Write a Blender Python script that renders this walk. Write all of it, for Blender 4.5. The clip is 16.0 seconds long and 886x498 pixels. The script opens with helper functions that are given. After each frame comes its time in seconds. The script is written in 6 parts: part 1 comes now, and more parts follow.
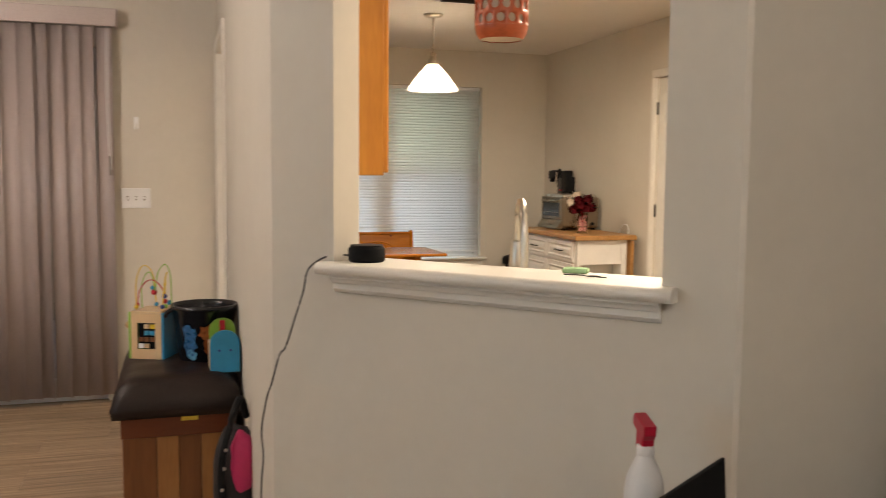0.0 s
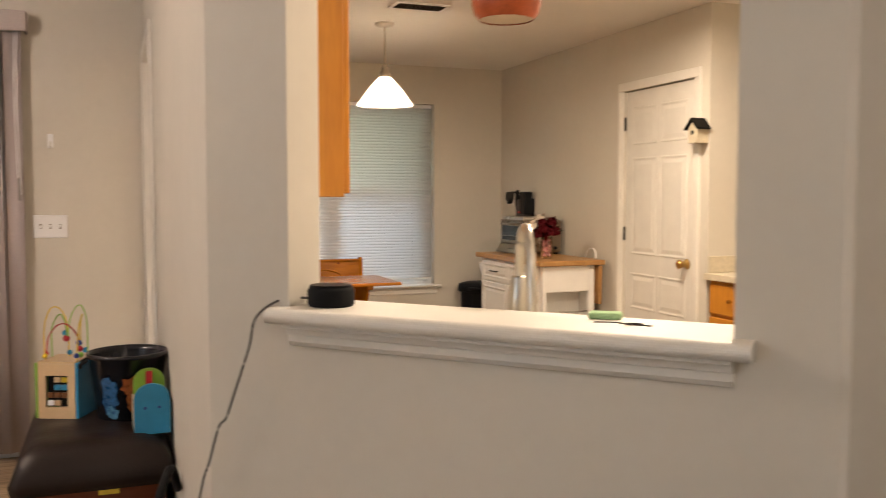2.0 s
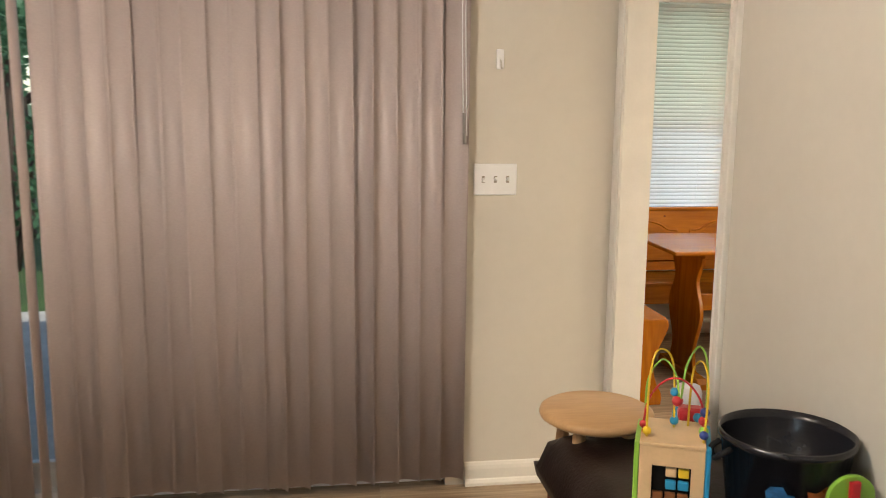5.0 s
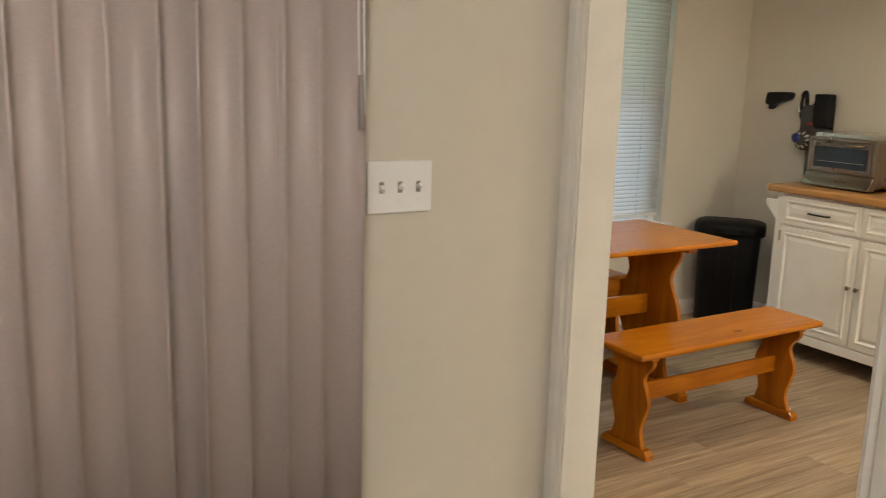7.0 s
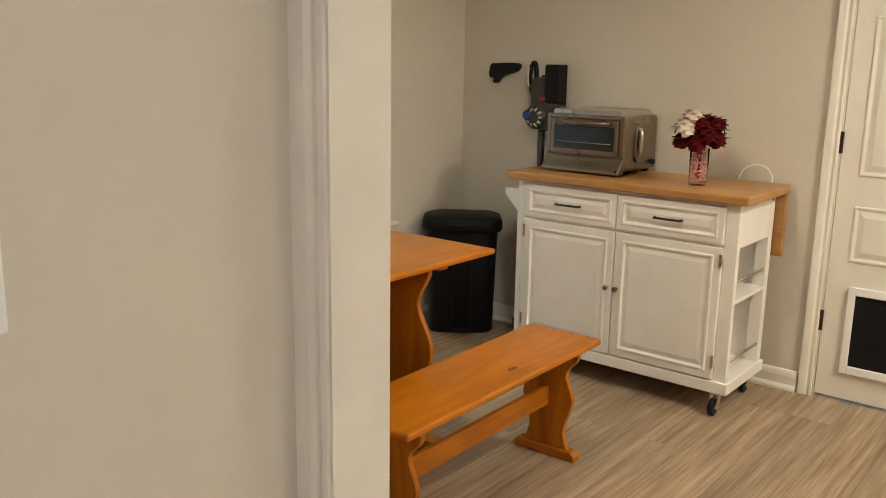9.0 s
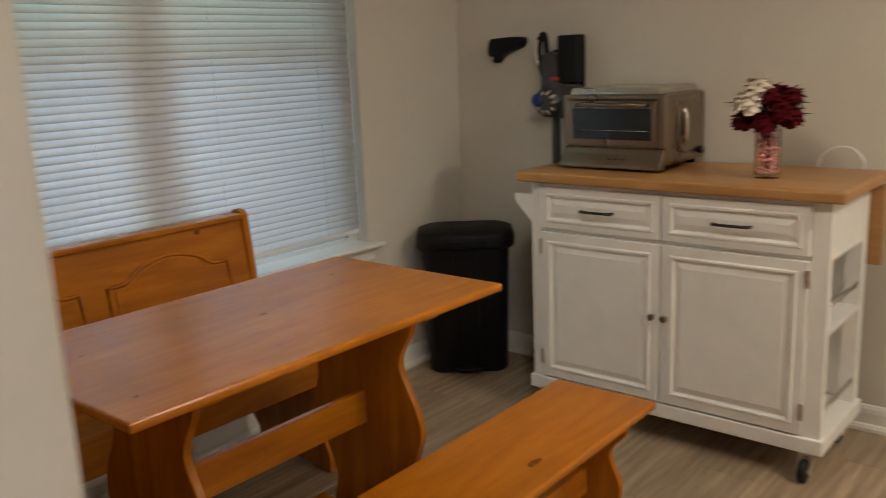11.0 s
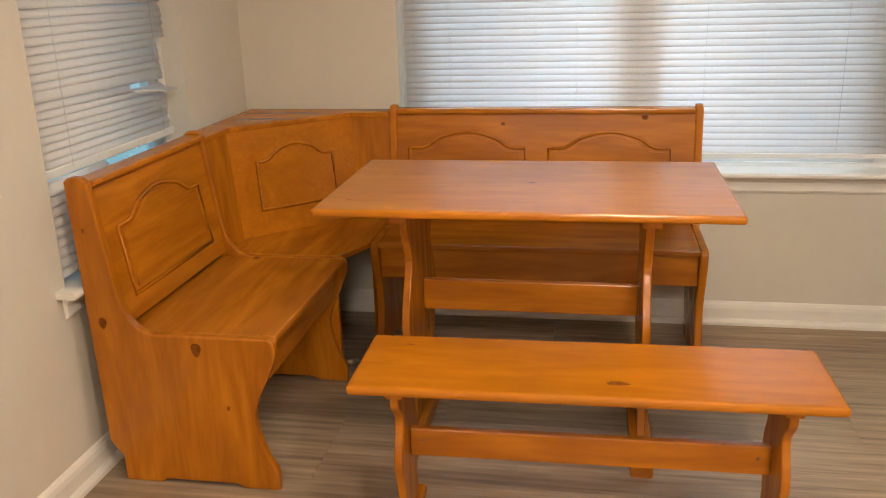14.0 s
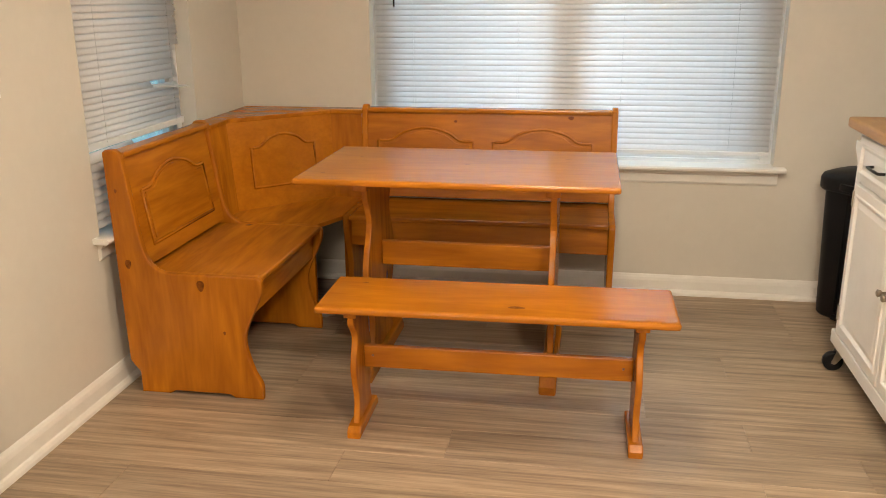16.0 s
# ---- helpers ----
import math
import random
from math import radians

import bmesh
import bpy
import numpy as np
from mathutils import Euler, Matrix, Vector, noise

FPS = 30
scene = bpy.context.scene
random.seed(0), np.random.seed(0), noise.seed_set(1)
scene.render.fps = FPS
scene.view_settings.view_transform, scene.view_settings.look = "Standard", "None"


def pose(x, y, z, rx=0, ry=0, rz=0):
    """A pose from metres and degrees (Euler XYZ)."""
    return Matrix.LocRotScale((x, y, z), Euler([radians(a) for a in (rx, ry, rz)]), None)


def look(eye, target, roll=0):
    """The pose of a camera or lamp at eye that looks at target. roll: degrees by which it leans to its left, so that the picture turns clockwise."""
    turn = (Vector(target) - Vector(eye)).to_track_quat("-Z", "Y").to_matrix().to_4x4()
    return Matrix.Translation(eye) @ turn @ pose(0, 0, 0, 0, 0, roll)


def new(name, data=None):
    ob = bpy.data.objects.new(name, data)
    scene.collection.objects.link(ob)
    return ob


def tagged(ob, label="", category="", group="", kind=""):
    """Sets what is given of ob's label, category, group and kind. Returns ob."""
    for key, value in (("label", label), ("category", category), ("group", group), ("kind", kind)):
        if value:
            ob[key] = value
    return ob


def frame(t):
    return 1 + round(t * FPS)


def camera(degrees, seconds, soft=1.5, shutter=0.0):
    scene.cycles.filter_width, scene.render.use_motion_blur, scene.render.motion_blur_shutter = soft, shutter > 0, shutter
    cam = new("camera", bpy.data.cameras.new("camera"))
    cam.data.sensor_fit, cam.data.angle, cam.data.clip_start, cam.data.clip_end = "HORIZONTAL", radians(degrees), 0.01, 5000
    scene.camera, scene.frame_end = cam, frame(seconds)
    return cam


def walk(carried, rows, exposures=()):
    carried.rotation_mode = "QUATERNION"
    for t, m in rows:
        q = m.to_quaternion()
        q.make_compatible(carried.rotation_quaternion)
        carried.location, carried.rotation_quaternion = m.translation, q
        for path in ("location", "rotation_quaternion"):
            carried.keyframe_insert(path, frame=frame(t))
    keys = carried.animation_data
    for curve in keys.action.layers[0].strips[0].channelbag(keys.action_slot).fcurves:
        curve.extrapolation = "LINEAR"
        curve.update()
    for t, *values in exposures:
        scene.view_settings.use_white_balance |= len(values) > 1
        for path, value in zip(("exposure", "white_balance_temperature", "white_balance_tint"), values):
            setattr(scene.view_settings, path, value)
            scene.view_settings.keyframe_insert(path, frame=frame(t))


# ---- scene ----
cam = camera(54.3, 16.0, soft=0.9, shutter=0.3)
PATH = [
    (0, (-0.239, -7.479, 1.349), (0.342, -5.573, 1.178), 0.5),
    (0.5, (-0.22, -7.463, 1.352), (0.565, -5.631, 1.184), -0.0),
    (1, (-0.199, -7.383, 1.348), (0.643, -5.574, 1.214), -0.2),
    (1.5, (-0.145, -7.213, 1.349), (0.673, -5.391, 1.247), 0.0),
    (2, (-0.186, -6.968, 1.341), (0.527, -5.104, 1.224), 0.0),
    (2.5, (-0.293, -6.69, 1.329), (0.091, -4.732, 1.19), -0.3),
    (3, (-0.357, -6.375, 1.331), (-0.369, -4.382, 1.158), 1.7),
    (3.2, (-0.418, -6.312, 1.37), (-0.519, -4.326, 1.162), 2.4),
    (5.3, (-1.208, -5.003, 1.468), (-0.784, -3.078, 1.128), 0.7),
    (5.5, (-1.235, -4.842, 1.459), (-0.73, -2.938, 1.111), 1.0),
    (6, (-1.304, -4.515, 1.458), (-0.763, -2.624, 1.096), 1.3),
    (6.5, (-1.406, -4.117, 1.448), (-0.678, -2.29, 1.087), -0.3),
    (7, (-1.367, -3.804, 1.445), (-0.373, -2.114, 1.049), 1.6),
    (7.5, (-1.242, -3.563, 1.448), (-0.096, -1.974, 1.045), 1.8),
    (8, (-1.115, -3.295, 1.43), (0.202, -1.847, 1.019), 2.0),
    (8.5, (-0.922, -3.125, 1.41), (0.53, -1.816, 0.987), 1.8),
    (8.7, (-0.854, -3.056, 1.416), (0.639, -1.796, 0.989), 2.0),
    (10.8, (-0.168, -2.489, 1.334), (1.419, -1.349, 0.905), -2.1),
    (11, (-0.05, -2.479, 1.336), (1.439, -1.216, 0.899), -2.4),
    (11.5, (0.274, -2.506, 1.346), (1.45, -0.958, 0.883), -0.8),
    (12, (0.56, -2.51, 1.336), (1.258, -0.704, 0.834), -0.7),
    (12.5, (0.87, -2.637, 1.353), (1.16, -0.736, 0.805), 1.6),
    (13, (1.054, -2.838, 1.34), (1.078, -0.917, 0.781), 0.3),
    (13.5, (1.218, -3.022, 1.325), (1.126, -1.107, 0.757), -0.3),
    (14, (1.357, -3.233, 1.31), (1.016, -1.356, 0.707), -1.7),
    (14.5, (1.394, -3.451, 1.305), (1.064, -1.576, 0.692), -0.9),
    (15, (1.461, -3.637, 1.316), (1.133, -1.761, 0.704), -1.0),
    (15.5, (1.556, -3.771, 1.318), (1.214, -1.894, 0.719), -0.9),
    (16, (1.613, -3.872, 1.345), (1.288, -1.984, 0.771), -0.4),
]
walk(cam, [(t, look(eye, target, roll)) for t, eye, target, roll in PATH], exposures=[(0, 0.25, 6900, 13), (1.5, 0.25, 7000, 15), (2.5, 0.3, 7200, 18), (3.2, 0.32, 7300, 19), (5.5, 0.72, 6600, 6), (6.0, 0.28, 6600, 6), (6.5, 0.25, 6500, 6), (7.5, 0.35, 6350, 4), (8.5, 0.42, 6350, 5), (11, -0.2, 6100, 8), (11.5, 0.28, 6500, 13), (12, 0.42, 6600, 14), (12.5, 0.48, 6600, 14), (13, 0.46, 6600, 14), (13.5, 0.62, 6550, 13), (14.5, 0.82, 6500, 13), (16, 0.85, 6500, 11)])

# ---- light and exposure ----
world = bpy.data.worlds.new("sky")
scene.world = world
world.use_nodes = True
wn = world.node_tree
sky = wn.nodes.new("ShaderNodeTexSky")
sky.sky_type = "NISHITA"
sky.sun_disc = False
sky.sun_elevation = radians(38)
sky.sun_rotation = radians(150)
wn.nodes["Background"].inputs["Strength"].default_value = 0.15
wn.links.new(sky.outputs[0], wn.nodes["Background"].inputs[0])
sun = new("sun", bpy.data.lights.new("sun", "SUN"))
sun.data.energy, sun.data.angle, sun.data.color = 2.5, radians(0.6), (1, 0.95, 0.88)
sun.matrix_world = look((0, 0, 20), (-6, 12, 6))


def lamp(name, place, watts, size, colour):
    ob = new(name, bpy.data.lights.new(name, "POINT"))
    ob.data.energy, ob.data.shadow_soft_size, ob.data.color = watts, size, colour
    ob.location = place
    return ob


def panel_lamp(name, place, watts, size, colour):
    """A flush ceiling fitting that shines down into the room."""
    ob = new(name, bpy.data.lights.new(name, "AREA"))
    ob.data.shape, ob.data.size, ob.data.energy, ob.data.color = "DISK", size, watts, colour
    ob.location = place
    return ob


lamp("pendant_bulb", (1.468, -1.60, 1.985), 24, 0.11, (1.0, 0.86, 0.67))
panel_lamp("kitchen_lamp", (2.20, -3.31, 2.35), 31, 0.30, (1.0, 0.87, 0.69))
# Unseen lamp, assumed from the bright pass-through jamb and placed to light it.
panel_lamp("kitchen_main_lamp", (1.65, -5.0, 2.35), 40, 0.34, (1.0, 0.88, 0.70))
# Unseen lamp; its guessed place balances the blinds against the nearby walls.
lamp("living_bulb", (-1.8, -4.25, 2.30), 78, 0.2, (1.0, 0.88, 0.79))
# Made-up fill lamp behind the camera that brightens the grey wall.
lamp("living_south_bulb", (0.5, -8.2, 2.30), 48, 0.25, (1.0, 0.92, 0.84))


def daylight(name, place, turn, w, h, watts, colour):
    """An area lamp just outside a window, standing in for daylight."""
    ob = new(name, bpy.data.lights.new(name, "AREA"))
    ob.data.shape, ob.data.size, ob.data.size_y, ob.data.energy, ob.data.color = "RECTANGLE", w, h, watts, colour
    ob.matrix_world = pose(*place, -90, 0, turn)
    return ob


# Green upper panel stands in for light off foliage, blue lower for sky.
daylight("window_upper_daylight", (1.51, 0.26, 1.76), 0, 1.8, 0.74, 8, (0.66, 1.0, 0.80))
daylight("window_lower_daylight", (1.51, 0.26, 0.99), 0, 1.8, 0.76, 13.5, (0.58, 0.81, 1.0))
# Oversized teal lamp panel also stands in for the view below the blind.
daylight("side_window_daylight", (-0.40, -0.9, 1.15), 90, 1.8, 2.2, 4.5, (0.40, 0.78, 0.95))
# Fill lamp outside an invented, unseen west window.
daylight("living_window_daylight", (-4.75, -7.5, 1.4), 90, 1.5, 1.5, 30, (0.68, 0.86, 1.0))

# ---- materials ----


def nodes_of(name):
    m = bpy.data.materials.new(name)
    m.use_nodes = True
    t = m.node_tree
    return m, t, t.nodes["Principled BSDF"]


def noise_tex(t, scale, detail=3, rough=0.55, stretch=(1, 1, 1)):
    tc, mp, n = t.nodes.new("ShaderNodeTexCoord"), t.nodes.new("ShaderNodeMapping"), t.nodes.new("ShaderNodeTexNoise")
    mp.inputs["Scale"].default_value = stretch
    n.inputs["Scale"].default_value, n.inputs["Detail"].default_value, n.inputs["Roughness"].default_value = scale, detail, rough
    t.links.new(tc.outputs["Object"], mp.inputs[0])
    t.links.new(mp.outputs[0], n.inputs["Vector"])
    return n, mp


def ramp(t, src, a, b, ca, cb):
    r = t.nodes.new("ShaderNodeValToRGB")
    r.color_ramp.elements[0].position, r.color_ramp.elements[1].position = a, b
    r.color_ramp.elements[0].color, r.color_ramp.elements[1].color = (*ca, 1), (*cb, 1)
    t.links.new(src, r.inputs[0])
    return r


def blend(t, kind, fac, a, b):
    m = t.nodes.new("ShaderNodeMixRGB")
    m.blend_type = kind
    for i, v in ((0, fac), (1, a), (2, b)):
        if isinstance(v, (int, float)):
            m.inputs[i].default_value = v
        elif isinstance(v, tuple):
            m.inputs[i].default_value = (*v, 1)
        else:
            t.links.new(v, m.inputs[i])
    return m


def bump(t, p, src, strength, dist):
    b = t.nodes.new("ShaderNodeBump")
    b.inputs["Strength"].default_value, b.inputs["Distance"].default_value = strength, dist
    t.links.new(src, b.inputs["Height"])
    t.links.new(b.outputs[0], p.inputs["Normal"])


def scaled(c, k):
    return tuple(min(1, v * k) for v in c)


def plain(name, colour, rough=0.5, metal=0.0, vary=0.12, scale=9, fine=120, bumpy=0.1, stretch=(1, 1, 1)):
    m, t, p = nodes_of(name)
    big, _ = noise_tex(t, scale, 4, 0.6, stretch)
    small, _ = noise_tex(t, fine, 2, 0.6, stretch)
    a = ramp(t, big.outputs["Fac"], 0.3, 0.7, scaled(colour, 1 - vary), scaled(colour, 1 + vary * 0.6))
    b = ramp(t, small.outputs["Fac"], 0.3, 0.7, (1 - vary * 0.5,) * 3, (1, 1, 1))
    mix = blend(t, "MULTIPLY", 1.0, a.outputs[0], b.outputs[0])
    t.links.new(mix.outputs[0], p.inputs["Base Color"])
    rr = ramp(t, big.outputs["Fac"], 0.2, 0.8, (max(0.02, rough - 0.07),) * 3, (min(1, rough + 0.07),) * 3)
    t.links.new(rr.outputs[0], p.inputs["Roughness"])
    p.inputs["Metallic"].default_value = metal
    if bumpy:
        bump(t, p, small.outputs["Fac"], bumpy, 0.002)
    return m


def wall_paint(name, colour):
    m, t, p = nodes_of(name)
    big, _ = noise_tex(t, 1.3, 4, 0.6)
    mid, _ = noise_tex(t, 26, 3, 0.6)
    fine, _ = noise_tex(t, 210, 3, 0.6)
    a = ramp(t, big.outputs["Fac"], 0.3, 0.7, scaled(colour, 0.95), scaled(colour, 1.02))
    b = ramp(t, mid.outputs["Fac"], 0.3, 0.7, (0.975,) * 3, (1, 1, 1))
    mix = blend(t, "MULTIPLY", 1.0, a.outputs[0], b.outputs[0])
    t.links.new(mix.outputs[0], p.inputs["Base Color"])
    p.inputs["Roughness"].default_value = 0.62
    p.inputs["Specular IOR Level"].default_value = 0.3
    bump(t, p, fine.outputs["Fac"], 0.22, 0.0015)
    return m


def pine(name, axis, base=(0.48, 0.165, 0.007), dark=(0.21, 0.050, 0.002), rough=0.27, knots=True):
    """Honey-stained lacquered pine with the grain along one axis."""
    m, t, p = nodes_of(name)
    s = [4.6, 4.6, 4.6]
    s[axis] = 0.62
    grain, mp = noise_tex(t, 3.0, 3, 0.5, tuple(s))
    grain.inputs["Distortion"].default_value = 0.9
    info = t.nodes.new("ShaderNodeObjectInfo")
    shift = t.nodes.new("ShaderNodeVectorMath")
    shift.operation = "MULTIPLY_ADD"
    comb = t.nodes.new("ShaderNodeCombineXYZ")
    for i in range(3):
        t.links.new(info.outputs["Random"], comb.inputs[i])
    t.links.new(comb.outputs[0], shift.inputs[0])
    shift.inputs[1].default_value = (7.3, 5.1, 9.7)
    t.links.new([n for n in t.nodes if n.type == "TEX_COORD"][0].outputs["Object"], shift.inputs[2])
    t.links.new(shift.outputs[0], mp.inputs[0])
    fine = t.nodes.new("ShaderNodeTexNoise")
    fine.inputs["Scale"].default_value, fine.inputs["Detail"].default_value = 19, 3
    t.links.new(mp.outputs[0], fine.inputs["Vector"])
    blotch, _ = noise_tex(t, 2.6, 3, 0.5)
    a = ramp(t, grain.outputs["Fac"], 0.34, 0.66, dark, base)
    soft = blend(t, "MIX", 0.45, a.outputs[0], base)
    b = ramp(t, fine.outputs["Fac"], 0.3, 0.65, (0.90, 0.87, 0.84), (1.04, 1.03, 1.0))
    col = blend(t, "MULTIPLY", 0.85, soft.outputs[0], b.outputs[0])
    c = ramp(t, blotch.outputs["Fac"], 0.3, 0.7, (0.86, 0.84, 0.80), (1.08, 1.08, 1.06))
    col = blend(t, "MULTIPLY", 1.0, col.outputs[0], c.outputs[0])
    if knots:
        vm = t.nodes.new("ShaderNodeMapping")
        ks = [1.0, 1.0, 1.0]
        ks[axis] = 0.6
        vm.inputs["Scale"].default_value = ks
        t.links.new(shift.outputs[0], vm.inputs[0])
        vo = t.nodes.new("ShaderNodeTexVoronoi")
        vo.inputs["Scale"].default_value = 2.6
        t.links.new(vm.outputs[0], vo.inputs["Vector"])
        k = ramp(t, vo.outputs["Distance"], 0.025, 0.055, (1, 1, 1), (0, 0, 0))
        col = blend(t, "MIX", k.outputs[0], col.outputs[0], (0.13, 0.038, 0.010))
    t.links.new(col.outputs[0], p.inputs["Base Color"])
    p.inputs["Roughness"].default_value = rough
    p.inputs["Specular IOR Level"].default_value = 0.32
    p.inputs["Coat Weight"].default_value = 0.08
    p.inputs["Coat Roughness"].default_value = 0.15
    bump(t, p, fine.outputs["Fac"], 0.07, 0.001)
    return m


def laminate(name):
    """Grey-brown wood-look plank, streaked along x, each plank a little different."""
    m, t, p = nodes_of(name)
    grain, mp = noise_tex(t, 3.0, 6, 0.66, (0.7, 16, 16))
    info = t.nodes.new("ShaderNodeObjectInfo")
    comb = t.nodes.new("ShaderNodeCombineXYZ")
    add = t.nodes.new("ShaderNodeVectorMath")
    add.operation = "MULTIPLY_ADD"
    for i in range(3):
        t.links.new(info.outputs["Random"], comb.inputs[i])
    t.links.new(comb.outputs[0], add.inputs[0])
    add.inputs[1].default_value = (13.7, 3.1, 5.9)
    t.links.new([n for n in t.nodes if n.type == "TEX_COORD"][0].outputs["Object"], add.inputs[2])
    t.links.new(add.outputs[0], mp.inputs[0])
    fine = t.nodes.new("ShaderNodeTexNoise")
    fine.inputs["Scale"].default_value, fine.inputs["Detail"].default_value = 9, 4
    t.links.new(mp.outputs[0], fine.inputs["Vector"])
    a = ramp(t, grain.outputs["Fac"], 0.32, 0.68, (0.19, 0.130, 0.082), (0.47, 0.350, 0.236))
    b = ramp(t, fine.outputs["Fac"], 0.3, 0.7, (0.80, 0.79, 0.78), (1.06, 1.06, 1.06))
    col = blend(t, "MULTIPLY", 0.8, a.outputs[0], b.outputs[0])
    tone = ramp(t, info.outputs["Random"], 0.0, 1.0, (0.86, 0.86, 0.86), (1.10, 1.09, 1.07))
    col = blend(t, "MULTIPLY", 1.0, col.outputs[0], tone.outputs[0])
    t.links.new(col.outputs[0], p.inputs["Base Color"])
    rr = ramp(t, fine.outputs["Fac"], 0.2, 0.8, (0.36,) * 3, (0.52,) * 3)
    t.links.new(rr.outputs[0], p.inputs["Roughness"])
    bump(t, p, fine.outputs["Fac"], 0.12, 0.0015)
    return m


def glow(name, colour, strength):
    m, t, p = nodes_of(name)
    p.inputs["Base Color"].default_value = (*colour, 1)
    p.inputs["Emission Color"].default_value = (*colour, 1)
    p.inputs["Emission Strength"].default_value = strength
    return m


def glass(name, colour=(1, 1, 1), rough=0.0):
    m, t, p = nodes_of(name)
    p.inputs["Base Color"].default_value = (*colour, 1)
    p.inputs["Transmission Weight"].default_value = 1
    p.inputs["Roughness"].default_value = rough
    p.inputs["IOR"].default_value = 1.45
    return m


def translucent(name, colour, share, weave=None, differ=0.0, mottle=0.12):
    """Thin vinyl or fabric that lets some daylight through."""
    m, t, p = nodes_of(name)
    n, _ = noise_tex(t, 60 if weave is None else 1.0, 3, 0.6, weave or (1, 1, 1))
    c = ramp(t, n.outputs["Fac"], 0.3, 0.7, scaled(colour, 1 - mottle), scaled(colour, 1 + mottle * 0.4))
    if differ:
        info = t.nodes.new("ShaderNodeObjectInfo")
        tone = ramp(t, info.outputs["Random"], 0.0, 1.0, (1 - differ,) * 3, (1, 1, 1))
        c = blend(t, "MULTIPLY", 1.0, c.outputs[0], tone.outputs[0])
    t.links.new(c.outputs[0], p.inputs["Base Color"])
    p.inputs["Roughness"].default_value = 0.55
    tr = t.nodes.new("ShaderNodeBsdfTranslucent")
    t.links.new(c.outputs[0], tr.inputs["Color"])
    mx = t.nodes.new("ShaderNodeMixShader")
    mx.inputs[0].default_value = share
    t.links.new(p.outputs[0], mx.inputs[1])
    t.links.new(tr.outputs[0], mx.inputs[2])
    t.links.new(mx.outputs[0], t.nodes["Material Output"].inputs["Surface"])
    bump(t, p, n.outputs["Fac"], 0.1, 0.001)
    return m


WALL = wall_paint("wall_paint", (0.62, 0.578, 0.505))
CEIL = wall_paint("ceiling_paint", (0.74, 0.71, 0.66))
TRIM = plain("trim_paint", (0.74, 0.71, 0.65), 0.46, vary=0.05, bumpy=0.04)
WHITE = plain("cabinet_white", (0.85, 0.83, 0.79), 0.36, vary=0.04, bumpy=0.03)
PX, PY, PZ = pine("pine_x", 0), pine("pine_y", 1), pine("pine_z", 2)
PTOP = pine("pine_tabletop", 0, dark=(0.34, 0.105, 0.004), knots=False)
RIMW = plain("dark_plug", (0.16, 0.055, 0.012), 0.5)
OAK = pine("oak_cabinet", 2, (0.58, 0.25, 0.035), (0.43, 0.16, 0.02), 0.4, knots=False)
BLOCK = pine("butcher_block", 1, (0.46, 0.25, 0.095), (0.34, 0.17, 0.055), 0.38, knots=False)
STOOLW = pine("beech", 0, (0.60, 0.38, 0.20), (0.50, 0.30, 0.14), 0.35, knots=False)
LAM = laminate("plank_laminate")
UNDER = plain("underlay", (0.06, 0.05, 0.04), 0.9)
BLACK = plain("black_plastic", (0.009, 0.009, 0.010), 0.5, vary=0.2, fine=260, bumpy=0.12)
DARKW = plain("espresso_wood", (0.006, 0.005, 0.004), 0.6, vary=0.25, stretch=(1, 1, 6))
LEATHER = plain("brown_leather", (0.016, 0.008, 0.006), 0.42, vary=0.25, scale=6, fine=90, bumpy=0.5)
CHROME = plain("brushed_steel", (0.60, 0.57, 0.52), 0.30, 1.0, vary=0.05, bumpy=0)
STEEL = plain("oven_steel", (0.30, 0.25, 0.195), 0.30, 1.0, vary=0.03, fine=40, bumpy=0)
BRASS = plain("brass", (0.62, 0.40, 0.14), 0.25, 1.0, vary=0.1)
DARKM = plain("dark_bronze", (0.05, 0.045, 0.04), 0.35, 0.8, vary=0.2)
VANE = translucent("vane_fabric", (0.52, 0.44, 0.415), 0.05, (95, 95, 150), 0.17, 0.06)
SLAT = translucent("blind_vinyl", (0.86, 0.85, 0.85), 0.46, None, 0.0, 0.03)
VANE.node_tree.nodes["Principled BSDF"].inputs["Roughness"].default_value = 0.40
GLASS = glass("window_glass")
FRAMEW = plain("window_vinyl", (0.80, 0.80, 0.80), 0.35, vary=0.04)
SHADEG = translucent("white_glass_shade", (0.97, 0.96, 0.93), 0.72)
BULB = glow("bulb_glow", (1.0, 0.86, 0.66), 9)
DIFF = glow("diffuser_glow", (1.0, 0.87, 0.68), 5)
for dull, level in ((BLACK, 0.18), (DARKW, 0.15), (LEATHER, 0.35)):
    dull.node_tree.nodes["Principled BSDF"].inputs["Specular IOR Level"].default_value = level

# ---- mesh helpers ----


def box(bm, lo, hi, bev=0.0, seg=2):
    vs = [bm.verts.new((x, y, z)) for x in (lo[0], hi[0]) for y in (lo[1], hi[1]) for z in (lo[2], hi[2])]
    fs = [bm.faces.new([vs[i] for i in f]) for f in ((0, 1, 3, 2), (4, 6, 7, 5), (0, 4, 5, 1), (2, 3, 7, 6), (0, 2, 6, 4), (1, 5, 7, 3))]
    if bev:
        es = list({e for f in fs for e in f.edges})
        bmesh.ops.bevel(bm, geom=es, offset=bev, segments=seg, affect="EDGES", profile=0.5)


